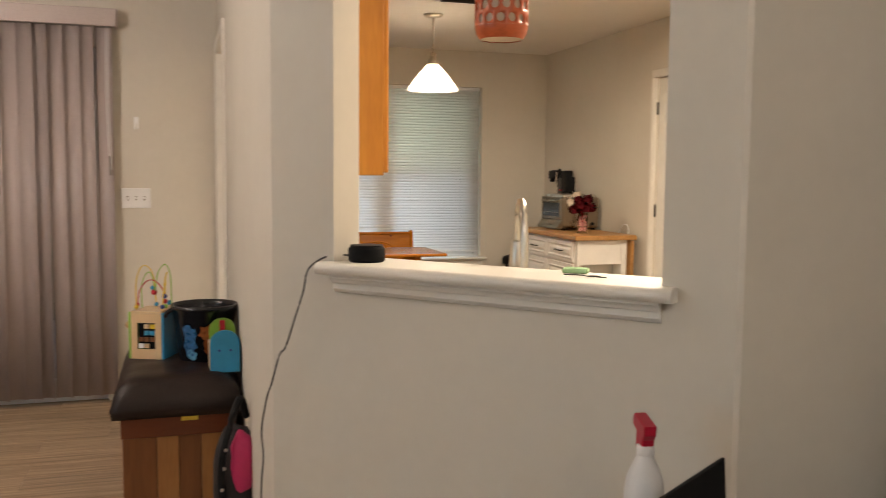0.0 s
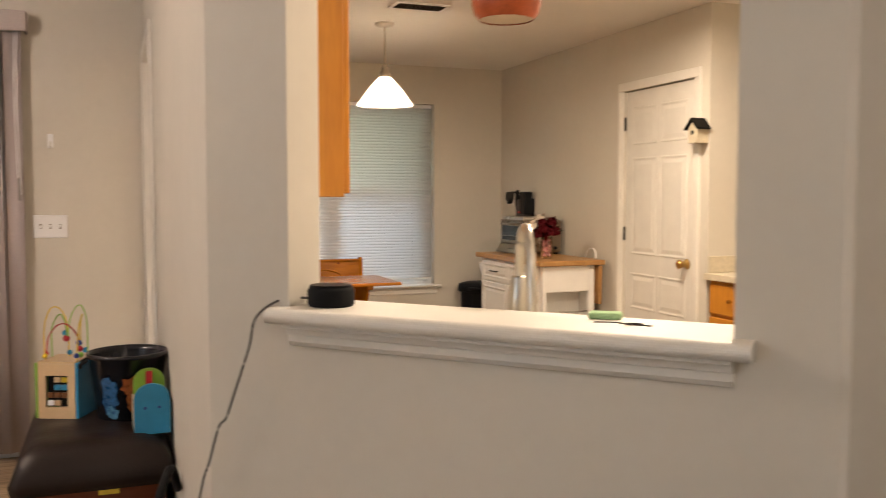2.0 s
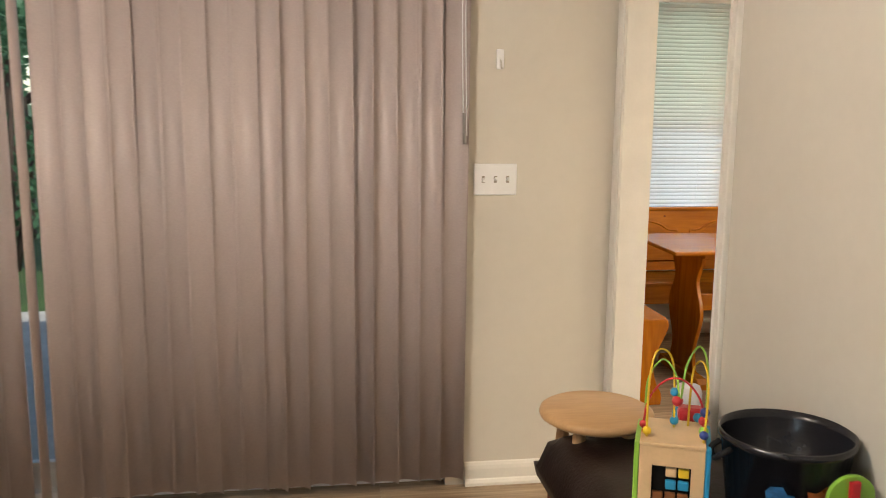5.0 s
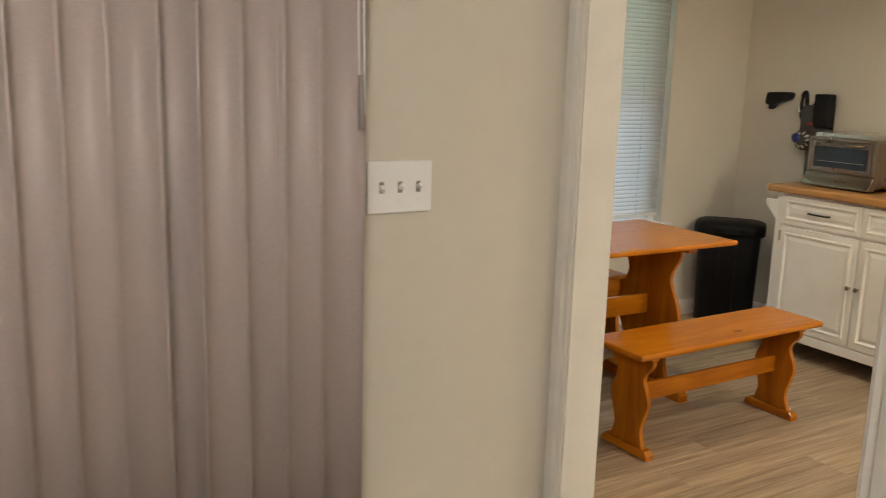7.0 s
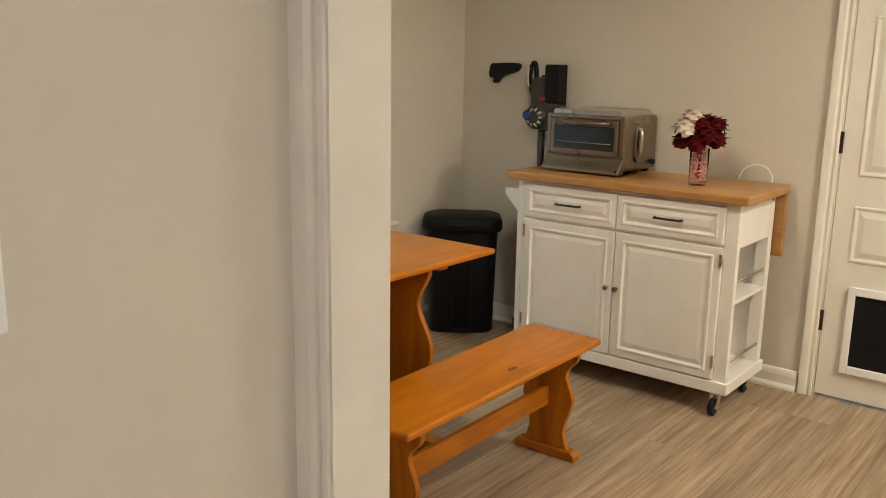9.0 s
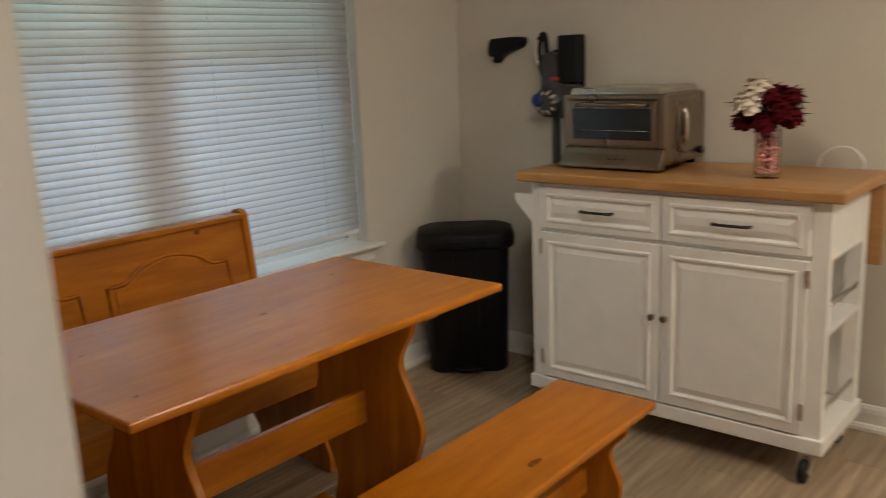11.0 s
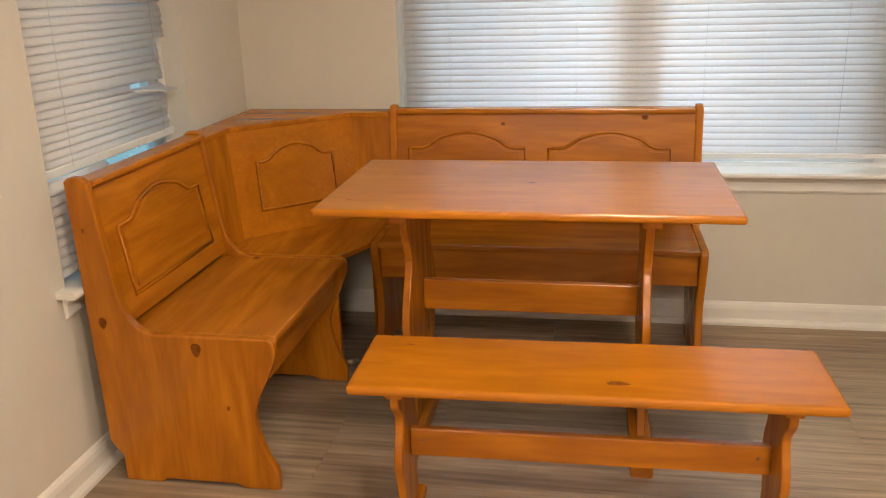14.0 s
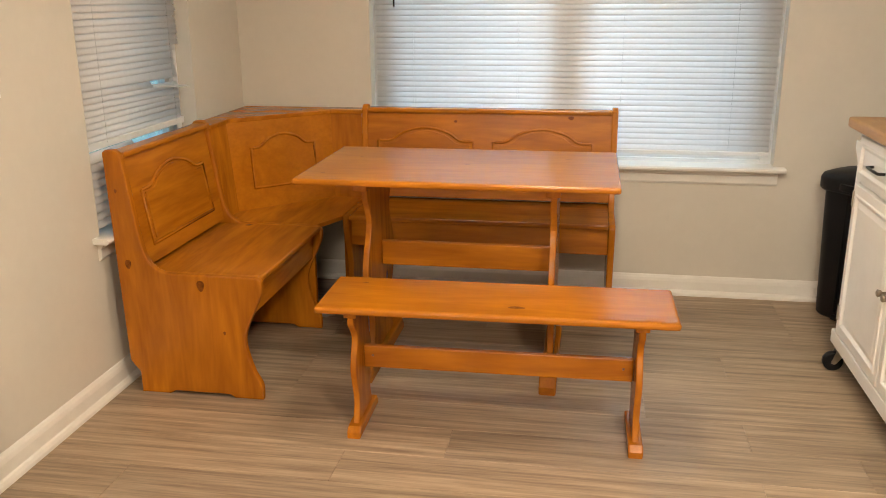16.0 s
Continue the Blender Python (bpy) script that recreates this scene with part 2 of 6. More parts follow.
def prism(bm, outline, axis, a, b, bev=0.0):
    """A flat outline drawn in the two other axes, extruded from a to b."""
    def at(p, v):
        q = list(p)
        q.insert(axis, v)
        return q
    n = len(outline)
    va, vb = [bm.verts.new(at(p, a)) for p in outline], [bm.verts.new(at(p, b)) for p in outline]
    fa, fb = bm.faces.new(va), bm.faces.new(vb[::-1])
    for i in range(n):
        bm.faces.new((va[i], vb[i], vb[(i + 1) % n], va[(i + 1) % n]))
    bmesh.ops.recalc_face_normals(bm, faces=bm.faces[:])
    if bev:
        bmesh.ops.bevel(bm, geom=list(fa.edges) + list(fb.edges), offset=bev, segments=2, affect="EDGES", profile=0.5)


def curve_pts(pts, n=5, closed=False):
    """A smooth line through control points."""
    out, k = [], len(pts)
    for i in range(k if closed else k - 1):
        p = [Vector(pts[j % k] if closed else pts[max(0, min(k - 1, j))]) for j in (i - 1, i, i + 1, i + 2)]
        for s in range(n):
            u = s / n
            out.append(tuple(0.5 * ((2 * p[1]) + (p[2] - p[0]) * u + (2 * p[0] - 5 * p[1] + 4 * p[2] - p[3]) * u * u + (3 * p[1] - p[0] - 3 * p[2] + p[3]) * u ** 3)))
    if not closed:
        out.append(tuple(pts[-1]))
    return out


def tube(bm, pts, r, seg=8, closed=False, flat=None):
    pts = [Vector(p) for p in pts]
    n, rings = len(pts), []
    for i, p in enumerate(pts):
        a = pts[(i - 1) % n] if closed or i else p
        b = pts[(i + 1) % n] if closed or i < n - 1 else p
        d = (b - a).normalized()
        ref = Vector((0, 0, 1)) if abs(d.z) < 0.9 else Vector((1, 0, 0))
        s = d.cross(ref).normalized()
        u = s.cross(d)
        rr = r[i] if isinstance(r, (list, tuple)) else r
        rings.append([bm.verts.new(p + rr * (math.cos(k * math.tau / seg) * s + math.sin(k * math.tau / seg) * u)) for k in range(seg)])
    for i in range(n if closed else n - 1):
        a, b = rings[i], rings[(i + 1) % n]
        for k in range(seg):
            f = bm.faces.new((a[k], a[(k + 1) % seg], b[(k + 1) % seg], b[k]))
            f.smooth = True
    if not closed:
        bm.faces.new(rings[0][::-1])
        bm.faces.new(rings[-1])


def lathe(bm, profile, seg=28, centre=(0, 0), caps=True):
    rings = []
    for r, z in profile:
        rings.append([bm.verts.new((centre[0] + r * math.cos(k * math.tau / seg), centre[1] + r * math.sin(k * math.tau / seg), z)) for k in range(seg)])
    for a, b in zip(rings, rings[1:]):
        for k in range(seg):
            f = bm.faces.new((a[k], a[(k + 1) % seg], b[(k + 1) % seg], b[k]))
            f.smooth = True
    if caps:
        bm.faces.new(rings[0][::-1])
        bm.faces.new(rings[-1])


def blob(bm, centre, radii, rough=0.0, seed=0, sub=2):
    made = bmesh.ops.create_icosphere(bm, subdivisions=sub, radius=1)["verts"]
    for v in made:
        k = 1 + rough * noise.noise(v.co * 1.7 + Vector((seed * 3.1, 0, 0)))
        v.co = Vector((v.co.x * radii[0] * k + centre[0], v.co.y * radii[1] * k + centre[1], v.co.z * radii[2] * k + centre[2]))
    for v in made:
        for f in v.link_faces:
            f.smooth = True


def mesh_of(name, bm, material):
    me = bpy.data.meshes.new(name)
    bmesh.ops.recalc_face_normals(bm, faces=bm.faces[:])
    bm.to_mesh(me)
    bm.free()
    me.materials.append(material)
    return me


def part(name, bm, material, parent=None, label=""):
    ob = new(name, mesh_of(name, bm, material))
    ob.parent = parent
    return tagged(ob, label)


def structure(name, bm, material, label="", category=""):
    return tagged(part(name, bm, material), label, category, kind="structure")


def thing(name, label, category, place=(0, 0, 0), turn=0.0, group=""):
    ob = new(name)
    ob.empty_display_size = 0.1
    ob.matrix_world = pose(*place, 0, 0, turn)
    return tagged(ob, label, category, group)


def boxes(*items):
    bm = bmesh.new()
    for it in items:
        box(bm, *it)
    return bm


def solid(lo, hi, bev=0.0):
    return boxes((lo, hi, bev))

# ---- structure ----
H = 2.46          # ceiling
WX = 3.03         # wall with the door and the cart
BY = -2.10        # wall with the vertical blinds
PL, PK = -0.014, 0.090  # both faces of the wall between living room and kitchen
GY = -5.95        # grey living room wall

structure("wall_north", boxes(
    ((-0.15, 0, 0), (0.62, 0.15, H)), ((2.40, 0, 0), (WX + 0.15, 0.15, H)),
    ((0.62, 0, 0), (2.40, 0.15, 0.60)), ((0.62, 0, 2.14), (2.40, 0.15, H))), WALL, "off-white painted wall with a wide window opening", "wall")
structure("wall_dining_west", boxes(
    ((-0.15, -1.31, 0), (0, -0.50, 0.56)), ((-0.15, -1.31, 2.14), (0, -0.50, H)),
    ((-0.15, -0.50, 0), (0, 0, H)), ((-0.15, -2.09, 0), (0, -1.31, H))), WALL, "off-white painted wall with a window opening", "wall")
structure("wall_blinds", boxes(
    ((-4.5, BY, 0), (-3.02, BY + 0.15, H)), ((-0.66, BY, 0), (-0.15, BY + 0.15, H)), ((-0.15, BY, 0), (PL, BY + 0.01, H)),
    ((-3.02, BY, 2.06), (-0.66, BY + 0.15, H))), WALL, "off-white painted wall round the patio door", "wall")
bm = bmesh.new()
prism(bm, [(PL, -2.98), (PK, -2.98), (PK, -5.02), (0.060, -4.99), (0.0142, -4.9505)], 2, 0, H)
structure("wall_partition", bm, WALL, "off-white painted partition wall beside the storage bench", "wall")
structure("wall_doorway", boxes(
    ((PL, -2.98, 2.06), (PK, -2.143, H)), ((PL, -2.143, 0), (PK, -2.085, H))), WALL,
    "off-white painted partition wall with a cased doorway", "wall")
structure("wall_east", boxes(
    ((WX, -1.97, 0), (WX + 0.12, 0, H)), ((WX, -2.71, 2.05), (WX + 0.12, -1.97, H)), ((WX, -2.85, 0), (WX + 0.12, -2.71, H))), WALL,
    "off-white painted wall with a door opening", "wall")
structure("wall_alcove", boxes(((WX + 0.12, -2.85, 0), (3.80, -2.73, H))), WALL, "off-white painted end wall of the counter alcove", "wall")
structure("wall_kitchen_east", boxes(((3.68, -5.83, 0), (3.80, -2.85, H))), WALL, "off-white painted kitchen wall", "wall")
structure("wall_south", boxes(((0.885, GY, 0), (4.35, -5.83, H))), WALL, "plain painted living room wall with a hanging cupboard", "wall")
structure("wall_living_east", boxes(((4.2, -10, 0), (4.35, GY, H))), WALL, "plain painted living room wall", "wall")
structure("wall_living_south", boxes(((-4.65, -10.15, 0), (4.35, -10, H))), WALL, "plain painted living room wall", "wall")
# The opening in this wall is made up to take the fill window.
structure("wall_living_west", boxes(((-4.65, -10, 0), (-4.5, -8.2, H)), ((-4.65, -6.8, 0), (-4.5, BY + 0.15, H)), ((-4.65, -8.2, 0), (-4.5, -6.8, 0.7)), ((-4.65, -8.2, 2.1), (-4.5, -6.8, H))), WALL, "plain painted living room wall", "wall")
bm = bmesh.new()
box(bm, (-4.65, -10.15, H), (4.35, BY + 0.15, H + 0.12))
box(bm, (-0.15, BY + 0.15, H), (WX + 0.15, 0.15, H + 0.12))
structure("ceiling", bm, CEIL, "smooth off-white ceiling", "ceiling")
structure("roof", boxes(((-4.9, -10.4, H + 0.2), (4.6, BY + 0.6, H + 0.3)), ((-0.5, BY + 0.6, H + 0.2), (4.6, 0.6, H + 0.3))), UNDER, "dark flat roof covering over the rooms", "roof")

# wall with the pass-through, set at an angle
U, V = Vector((0.665, -0.747, 0)), Vector((0.747, 0.665, 0))
DIAG = Matrix(((U.x, V.x, 0, 0.165), (U.y, V.y, 0, -5.12), (0, 0, 1, 0), (0, 0, 0, 1)))
ob = structure("wall_pass_through", boxes(
    ((-0.226, 0, 0), (0, 0.115, H)), ((0.92, 0, 0), (1.10, 0.115, H)),
    ((0, 0, 0), (0.92, 0.115, 1.075)), ((0, 0, 2.2), (0.92, 0.115, H))), WALL, "painted half wall with a pass-through opening to the kitchen", "wall")
ob.matrix_world = DIAG


def moulding(name, prof, a, b, m, mat=TRIM, label="white painted moulding", cat="trim"):
    """A profile in local y and z carried along local x."""
    bm = bmesh.new()
    prism(bm, prof, 0, a, b)
    ob = structure(name, bm, mat, label, cat)
    ob.matrix_world = m
    return ob


# pass-through sill with a rounded nose, and the stepped apron under it
nose = [(0.135 + 0.03, 1.075), (0.165, 1.108)] + [(-0.035 - 0.018 * math.sin(a), 1.0915 + 0.0165 * math.cos(a)) for a in [k * math.pi / 12 for k in range(13)]]
moulding("window_sill", nose, -0.028, 0.955, DIAG, label="white painted sill board of the pass-through", cat="sill")
apron = [(0, 1.075), (-0.034, 1.075), (-0.034, 1.066), (-0.026, 1.062), (-0.022, 1.052), (-0.020, 1.044), (-0.014, 1.041), (-0.014, 1.020), (-0.010, 1.012), (-0.006, 1.006), (0, 1.004)]
moulding("trim", [(y, 1.075 - (1.075 - z) * 0.70) for y, z in apron], 0.008, 0.922, DIAG, label="stepped white apron moulding under the sill")


def base_run(x, y, length, turn, tall=0.092):
    prof = [(0, 0), (-0.026, 0), (-0.026, 0.012), (-0.020, 0.022), (-0.013, 0.026), (-0.013, tall - 0.028), (-0.010, tall - 0.014), (-0.005, tall - 0.004), (0, tall)]
    return moulding("baseboard", prof, 0, length, pose(x, y, 0, 0, 0, turn), label="white painted baseboard along the wall", cat="baseboard")


base_run(0.0, 0, WX, 0)
base_run(WX, 0, 1.90, -90)
base_run(0, -2.07, 2.07, 90)
base_run(-0.585, BY, 0.585 - 0.01, 0)
base_run(PL, -3.045, 1.905, -89.2)
base_run(PK, -4.9, 1.86, 90)
base_run(0.97, GY, 3.2, 0)
b = base_run(0, 0, 1.28, 0)
b.matrix_world = DIAG @ pose(-0.226, 0, 0)

# doorway lining and casings
bm = bmesh.new()
box(bm, (PL - 0.004, -2.158, 0), (PK + 0.004, -2.143, 2.06))
box(bm, (PL - 0.004, -2.98, 0), (PK + 0.004, -2.965, 2.06))
box(bm, (PL - 0.004, -2.965, 2.045), (PK + 0.004, -2.158, 2.06))
structure("door_frame", bm, TRIM, "white painted lining of the open doorway", "door frame")


def casing_leg(name, x, y, side, out, z0=0.0, z1=2.05):
    """An upright casing: side is the way from the opening along y, out the way off the wall along x."""
    prof = [(0, 0), (0, 0.010), (0.008, 0.013), (0.016, 0.010), (0.020, 0.010), (0.028, 0.016), (0.044, 0.018), (0.055, 0.018), (0.057, 0.014), (0.057, 0)]
    bm = bmesh.new()
    prism(bm, [(x + out * q, y + side * p) for p, q in prof], 2, z0, z1)
    return structure(name, bm, TRIM, "white painted door casing with a stepped profile", "trim")


for yy, sd in ((-2.153, 1), (-2.970, -1)):
    casing_leg("trim", PL, yy, sd, -1)
    casing_leg("trim", PK, yy, sd, 1)
for xx, ot in ((PL, -1), (PK, 1)):
    structure("trim", boxes(((min(xx, xx + ot * 0.017), -3.027, 2.05), (max(xx, xx + ot * 0.017), -2.096, 2.107), 0.004)), TRIM, "white painted head casing of the doorway", "trim")
casing_leg("trim", WX, -1.965, 1, -1)
casing_leg("trim", WX, -2.715, -1, -1)
structure("trim", boxes(((WX - 0.017, -2.772, 2.05), (WX, -1.908, 2.107), 0.004)), TRIM, "white painted head casing of the door", "trim")

# ---- windows ----


def window_unit(name, width, height, place, turn, sashes, label):
    """Local x along the wall, y outwards, z from the sill of the opening."""
    w = tagged(new(name), label, "window", kind="structure")
    w.matrix_world = pose(*place, 0, 0, turn)
    fr = 0.045
    part("window_frame", boxes(((0, 0.07, 0), (fr, 0.14, height)), ((width - fr, 0.07, 0), (width, 0.14, height)), ((fr, 0.07, 0), (width - fr, 0.14, 0.018)), ((fr, 0.07, height - fr), (width - fr, 0.14, height))), FRAMEW, w)
    n = len(sashes)
    edge = [fr] + list(sashes) + [width - fr]
    for a, b in zip(edge, edge[1:]):
        mid = height * 0.5
        if a > fr:
            part("mullion", boxes(((a - 0.045, 0.066, fr), (a + 0.045, 0.144, height - fr), 0.003)), FRAMEW, w)
        for z0, z1, y in ((0.018, mid + 0.02, 0.085), (mid - 0.02, height - fr, 0.112)):
            x0, x1 = a + (0.045 if a > fr else 0), b - (0.045 if b < width - fr else 0)
            s = part("sash", boxes(((x0, y, z0), (x0 + 0.04, y + 0.025, z1)), ((x1 - 0.04, y, z0), (x1, y + 0.025, z1)), ((x0 + 0.04, y, z0), (x1 - 0.04, y + 0.025, z0 + 0.024)), ((x0 + 0.04, y, z1 - 0.04), (x1 - 0.04, y + 0.025, z1))), FRAMEW, w)
            g = part("pane", boxes(((x0 + 0.038, y + 0.010, z0 + 0.022), (x1 - 0.038, y + 0.014, z1 - 0.038))), GLASS, s)
            g.visible_shadow = False
    sill = [(0.07, 0), (0.07, 0.018), (-0.050, 0.018), (-0.058, 0.012), (-0.058, 0.004), (-0.050, -0.002), (-0.001, -0.002), (-0.001, 0)]
    bm = bmesh.new()
    prism(bm, [(y, z - 0.016) for y, z in sill], 0, -0.045, width + 0.045)
    part("window_sill", bm, TRIM, w, "white painted stool board")
    bm = bmesh.new()
    prism(bm, [(0, -0.020), (-0.020, -0.020), (-0.018, -0.032), (-0.012, -0.040), (-0.012, -0.070), (-0.006, -0.080), (0, -0.082)], 0, -0.02, width + 0.02)
    part("apron", bm, TRIM, w, "white painted apron board")
    return w


window_unit("window_1", 1.78, 1.54, (0.62, 0, 0.60), 0, [0.885], "wide white vinyl double window behind a mini blind")
# Unseen window, added only to carry the living room fill lamp.
window_unit("fill_window", 1.40, 1.40, (-4.5, -8.2, 0.70), 90, [0.7], "unseen white vinyl window added to hold the fill light")
window_unit("window_2", 0.81, 1.58, (0, -1.31, 0.56), 90, [], "white vinyl window behind a damaged blind")


def slat_mesh(width, deep, thick=0.0012):
    bm = bmesh.new()
    n = 4
    top, low = [], []
    for i in range(n + 1):
        y = (i / n - 0.5) * deep
        z = 0.0032 * (1 - (2 * i / n - 1) ** 2)
        top.append([bm.verts.new((x, y, z)) for x in (0, width)])
        low.append([bm.verts.new((x, y, z - thick)) for x in (0, width)])
    for i in range(n):
        for q, flip in ((top, 0), (low, 1)):
            f = (q[i][0], q[i][1], q[i + 1][1], q[i + 1][0])
            bm.faces.new(f[::-1] if flip else f).smooth = True
    for q in (0, n):
        bm.faces.new((top[q][0], top[q][1], low[q][1], low[q][0]))
    for s in (0, 1):
        for i in range(n):
            bm.faces.new((top[i][s], top[i + 1][s], low[i + 1][s], low[i][s]))
    return mesh_of("slat", bm, SLAT)


def mini_blind(label, width, place, turn, top, bottom, pitch, tilt, wand=True):
    b = thing("window_blind", label, "blind", place, turn)
    part("headrail", boxes(((0, -0.020, top - 0.028), (width, 0.020, top), 0.002)), FRAMEW, b)
    me = slat_mesh(width, pitch * 1.24)
    rng = random.Random(5)
    k, z = 0, top - 0.045
    while z > bottom + 0.03:
        s = new("slat", me)
        s.parent = b
        s.matrix_basis = pose(0, 0, z, tilt + rng.uniform(-0.7, 0.7), 0, 0)
        z -= pitch
    part("bottom_rail", boxes(((0, -0.013, bottom), (width, 0.013, bottom + 0.018), 0.004)), FRAMEW, b)
    for fx in (0.1, 0.37, 0.63, 0.9):
        bm = bmesh.new()
        tube(bm, [(width * fx, -0.0125, top - 0.02), (width * fx, -0.0125, bottom + 0.01)], 0.0005, 5)
        part("ladder_cord", bm, FRAMEW, b)
    if wand:
        bm = bmesh.new()
        tube(bm, [(0.09, -0.028, top - 0.03), (0.095, -0.032, top - 0.55), (0.092, -0.030, top - 0.86)], 0.0042, 8)
        part("tilt_wand", bm, GLASS, b, "clear plastic tilt wand")
    return b


mini_blind("closed white vinyl mini blind over the dining window", 1.742, (0.640, 0.034, 0), 0, 2.135, 0.642, 0.0240, 64)

# ---- patio door and vertical blinds ----
door = tagged(new("door_2"), "white sliding glass patio door behind vertical blinds", "patio door", kind="structure")
door.matrix_world = pose(-3.02, BY + 0.05, 0)
part("door_frame", boxes(((0, 0, 0), (0.05, 0.09, 2.06)), ((2.31, 0, 0), (2.36, 0.09, 2.06)), ((0.05, 0, 2.01), (2.31, 0.09, 2.06)), ((0.05, 0, 0), (2.31, 0.09, 0.03))), FRAMEW, door)
for x0, y0 in ((0.05, 0.05), (1.16, 0.01)):
    x1 = x0 + 1.15
    leaf = part("door_panel", boxes(((x0, y0, 0.03), (x0 + 0.07, y0 + 0.035, 2.01)), ((x1 - 0.07, y0, 0.03), (x1, y0 + 0.035, 2.01)), ((x0 + 0.07, y0, 0.03), (x1 - 0.07, y0 + 0.035, 0.13)), ((x0 + 0.07, y0, 1.93), (x1 - 0.07, y0 + 0.035, 2.01))), FRAMEW, door)
    g = part("pane", boxes(((x0 + 0.068, y0 + 0.014, 0.128), (x1 - 0.068, y0 + 0.020, 1.932))), GLASS, leaf)
    g.visible_shadow = False


def vane_mesh(width, tall):
    bm = bmesh.new()
    n, rows = 10, []
    for i in range(n + 1):
        u = i / n - 0.5
        y = 0.022 * (1 - (2 * u) ** 2)
        rows.append([bm.verts.new((u * width, y + d, z)) for d in (0, 0.0008) for z in (0, tall)])
    for a, b in zip(rows, rows[1:]):
        for q in ((0, 1), (3, 2)):
            bm.faces.new((a[q[0]], b[q[0]], b[q[1]], a[q[1]])).smooth = True
        bm.faces.new((a[0], a[2], b[2], b[0]))
        bm.faces.new((a[1], b[1], b[3], a[3]))
    bm.faces.new((rows[0][0], rows[0][1], rows[0][3], rows[0][2]))
    bm.faces.new((rows[-1][0], rows[-1][2], rows[-1][3], rows[-1][1]))
    return mesh_of("vane", bm, VANE)


vb = thing("vertical_blinds", "taupe fabric vertical blinds drawn across the patio door", "blinds", (0, BY - 0.058, 0))
part("valance", boxes(((-3.12, -0.045, 2.165), (-0.565, -0.033, 2.265), 0.004), ((-0.577, -0.033, 2.165), (-0.565, 0.056, 2.265), 0.002)), VANE, vb, "taupe fabric-covered valance")
part("headrail", boxes(((-3.10, -0.022, 2.175), (-0.585, 0.022, 2.215), 0.003)), FRAMEW, vb)
rng = random.Random(11)
me = vane_mesh(0.094, 2.125)
x = -0.650
while x > -3.08:
    turned = rng.choice((-3, -8, -13, -18, -24)) + rng.uniform(-3, 3)
    if x < -1.7:
        turned = rng.uniform(-10, 2)
    if abs(x + 2.127) < 0.041:
        turned = -84
    if abs(x + 2.40) < 0.041:
        turned = -40
    v = new("vane", me)
    v.parent = vb
    v.matrix_basis = pose(x + rng.uniform(-0.007, 0.007), rng.uniform(-0.012, 0.012), 0.045, rng.uniform(-0.2, 0.2), rng.uniform(-0.25, 0.25), turned)
    x -= 0.0815
for dx in (0.0, 0.012):
    bm = bmesh.new()
    tube(bm, curve_pts([(-0.610 - dx, -0.02, 2.17), (-0.617 - dx, -0.03, 1.8), (-0.607 - dx, -0.025, 1.36)], 6), 0.0022, 6)
    part("pull_cord", bm, FRAMEW, vb)
bm = bmesh.new()
tube(bm, [(-0.618, -0.026, 1.44), (-0.615, -0.026, 1.33)], [0.006, 0.0075], 8)
part("cord_weight", bm, plain("cord_weight_grey", (0.32, 0.29, 0.27), 0.5), vb, "grey cord weight")

# ---- breakfast nook ----
CX, CY = 1.178, -0.866


def trestle(half_top, half_waist, half_belly, half_base, z0, z1):
    """A curved trestle board outline in width and height."""
    h = z1 - z0
    side = curve_pts([(half_top, z1), (half_top * 0.97, z1 - 0.07 * h), (half_waist, z1 - 0.22 * h), (half_belly * 0.93, z1 - 0.40 * h), (half_belly, z1 - 0.50 * h), (half_belly * 0.9, z1 - 0.61 * h), (half_waist * 0.98, z1 - 0.80 * h), (half_base * 0.9, z1 - 0.94 * h), (half_base, z0)], 6)
    return [(-p, z) for p, z in side[::-1]][::1] + [(p, z) for p, z in side]


table = thing("dining_table", "honey-stained pine trestle table beside the corner bench", "table", (CX, CY, 0))
bm = bmesh.new()
box(bm, (-0.539, -0.316, 0.727), (0.539, 0.316, 0.749), 0.008, 3)
part("tabletop", bm, PTOP, table)
for sx in (-0.325, 0.325):
    bm = bmesh.new()
    prism(bm, trestle(0.190, 0.138, 0.205, 0.165, 0.055, 0.695), 0, sx - 0.011, sx + 0.011, 0.004)
    part("leg", bm, PZ, table)
    bm = bmesh.new()
    prism(bm, [(-0.27, 0), (0.27, 0), (0.27, 0.028), (0.245, 0.055), (-0.245, 0.055), (-0.27, 0.028)], 0, sx - 0.03, sx + 0.03, 0.006)
    part("foot", bm, PY, table)
    part("cleat", solid((sx - 0.025, -0.25, 0.695), (sx + 0.025, 0.25, 0.727), 0.004), PY, table)
part("stretcher", solid((-0.311, -0.012, 0.365), (0.311, 0.012, 0.458), 0.004), PX, table)

bench = thing("bench", "honey-stained pine trestle bench in front of the table", "bench", (1.352, -1.397, 0), 1.0)
bm = bmesh.new()
box(bm, (-0.535, -0.150, 0.420), (0.535, 0.150, 0.444), 0.010, 3)
part("seat", bm, PTOP, bench)
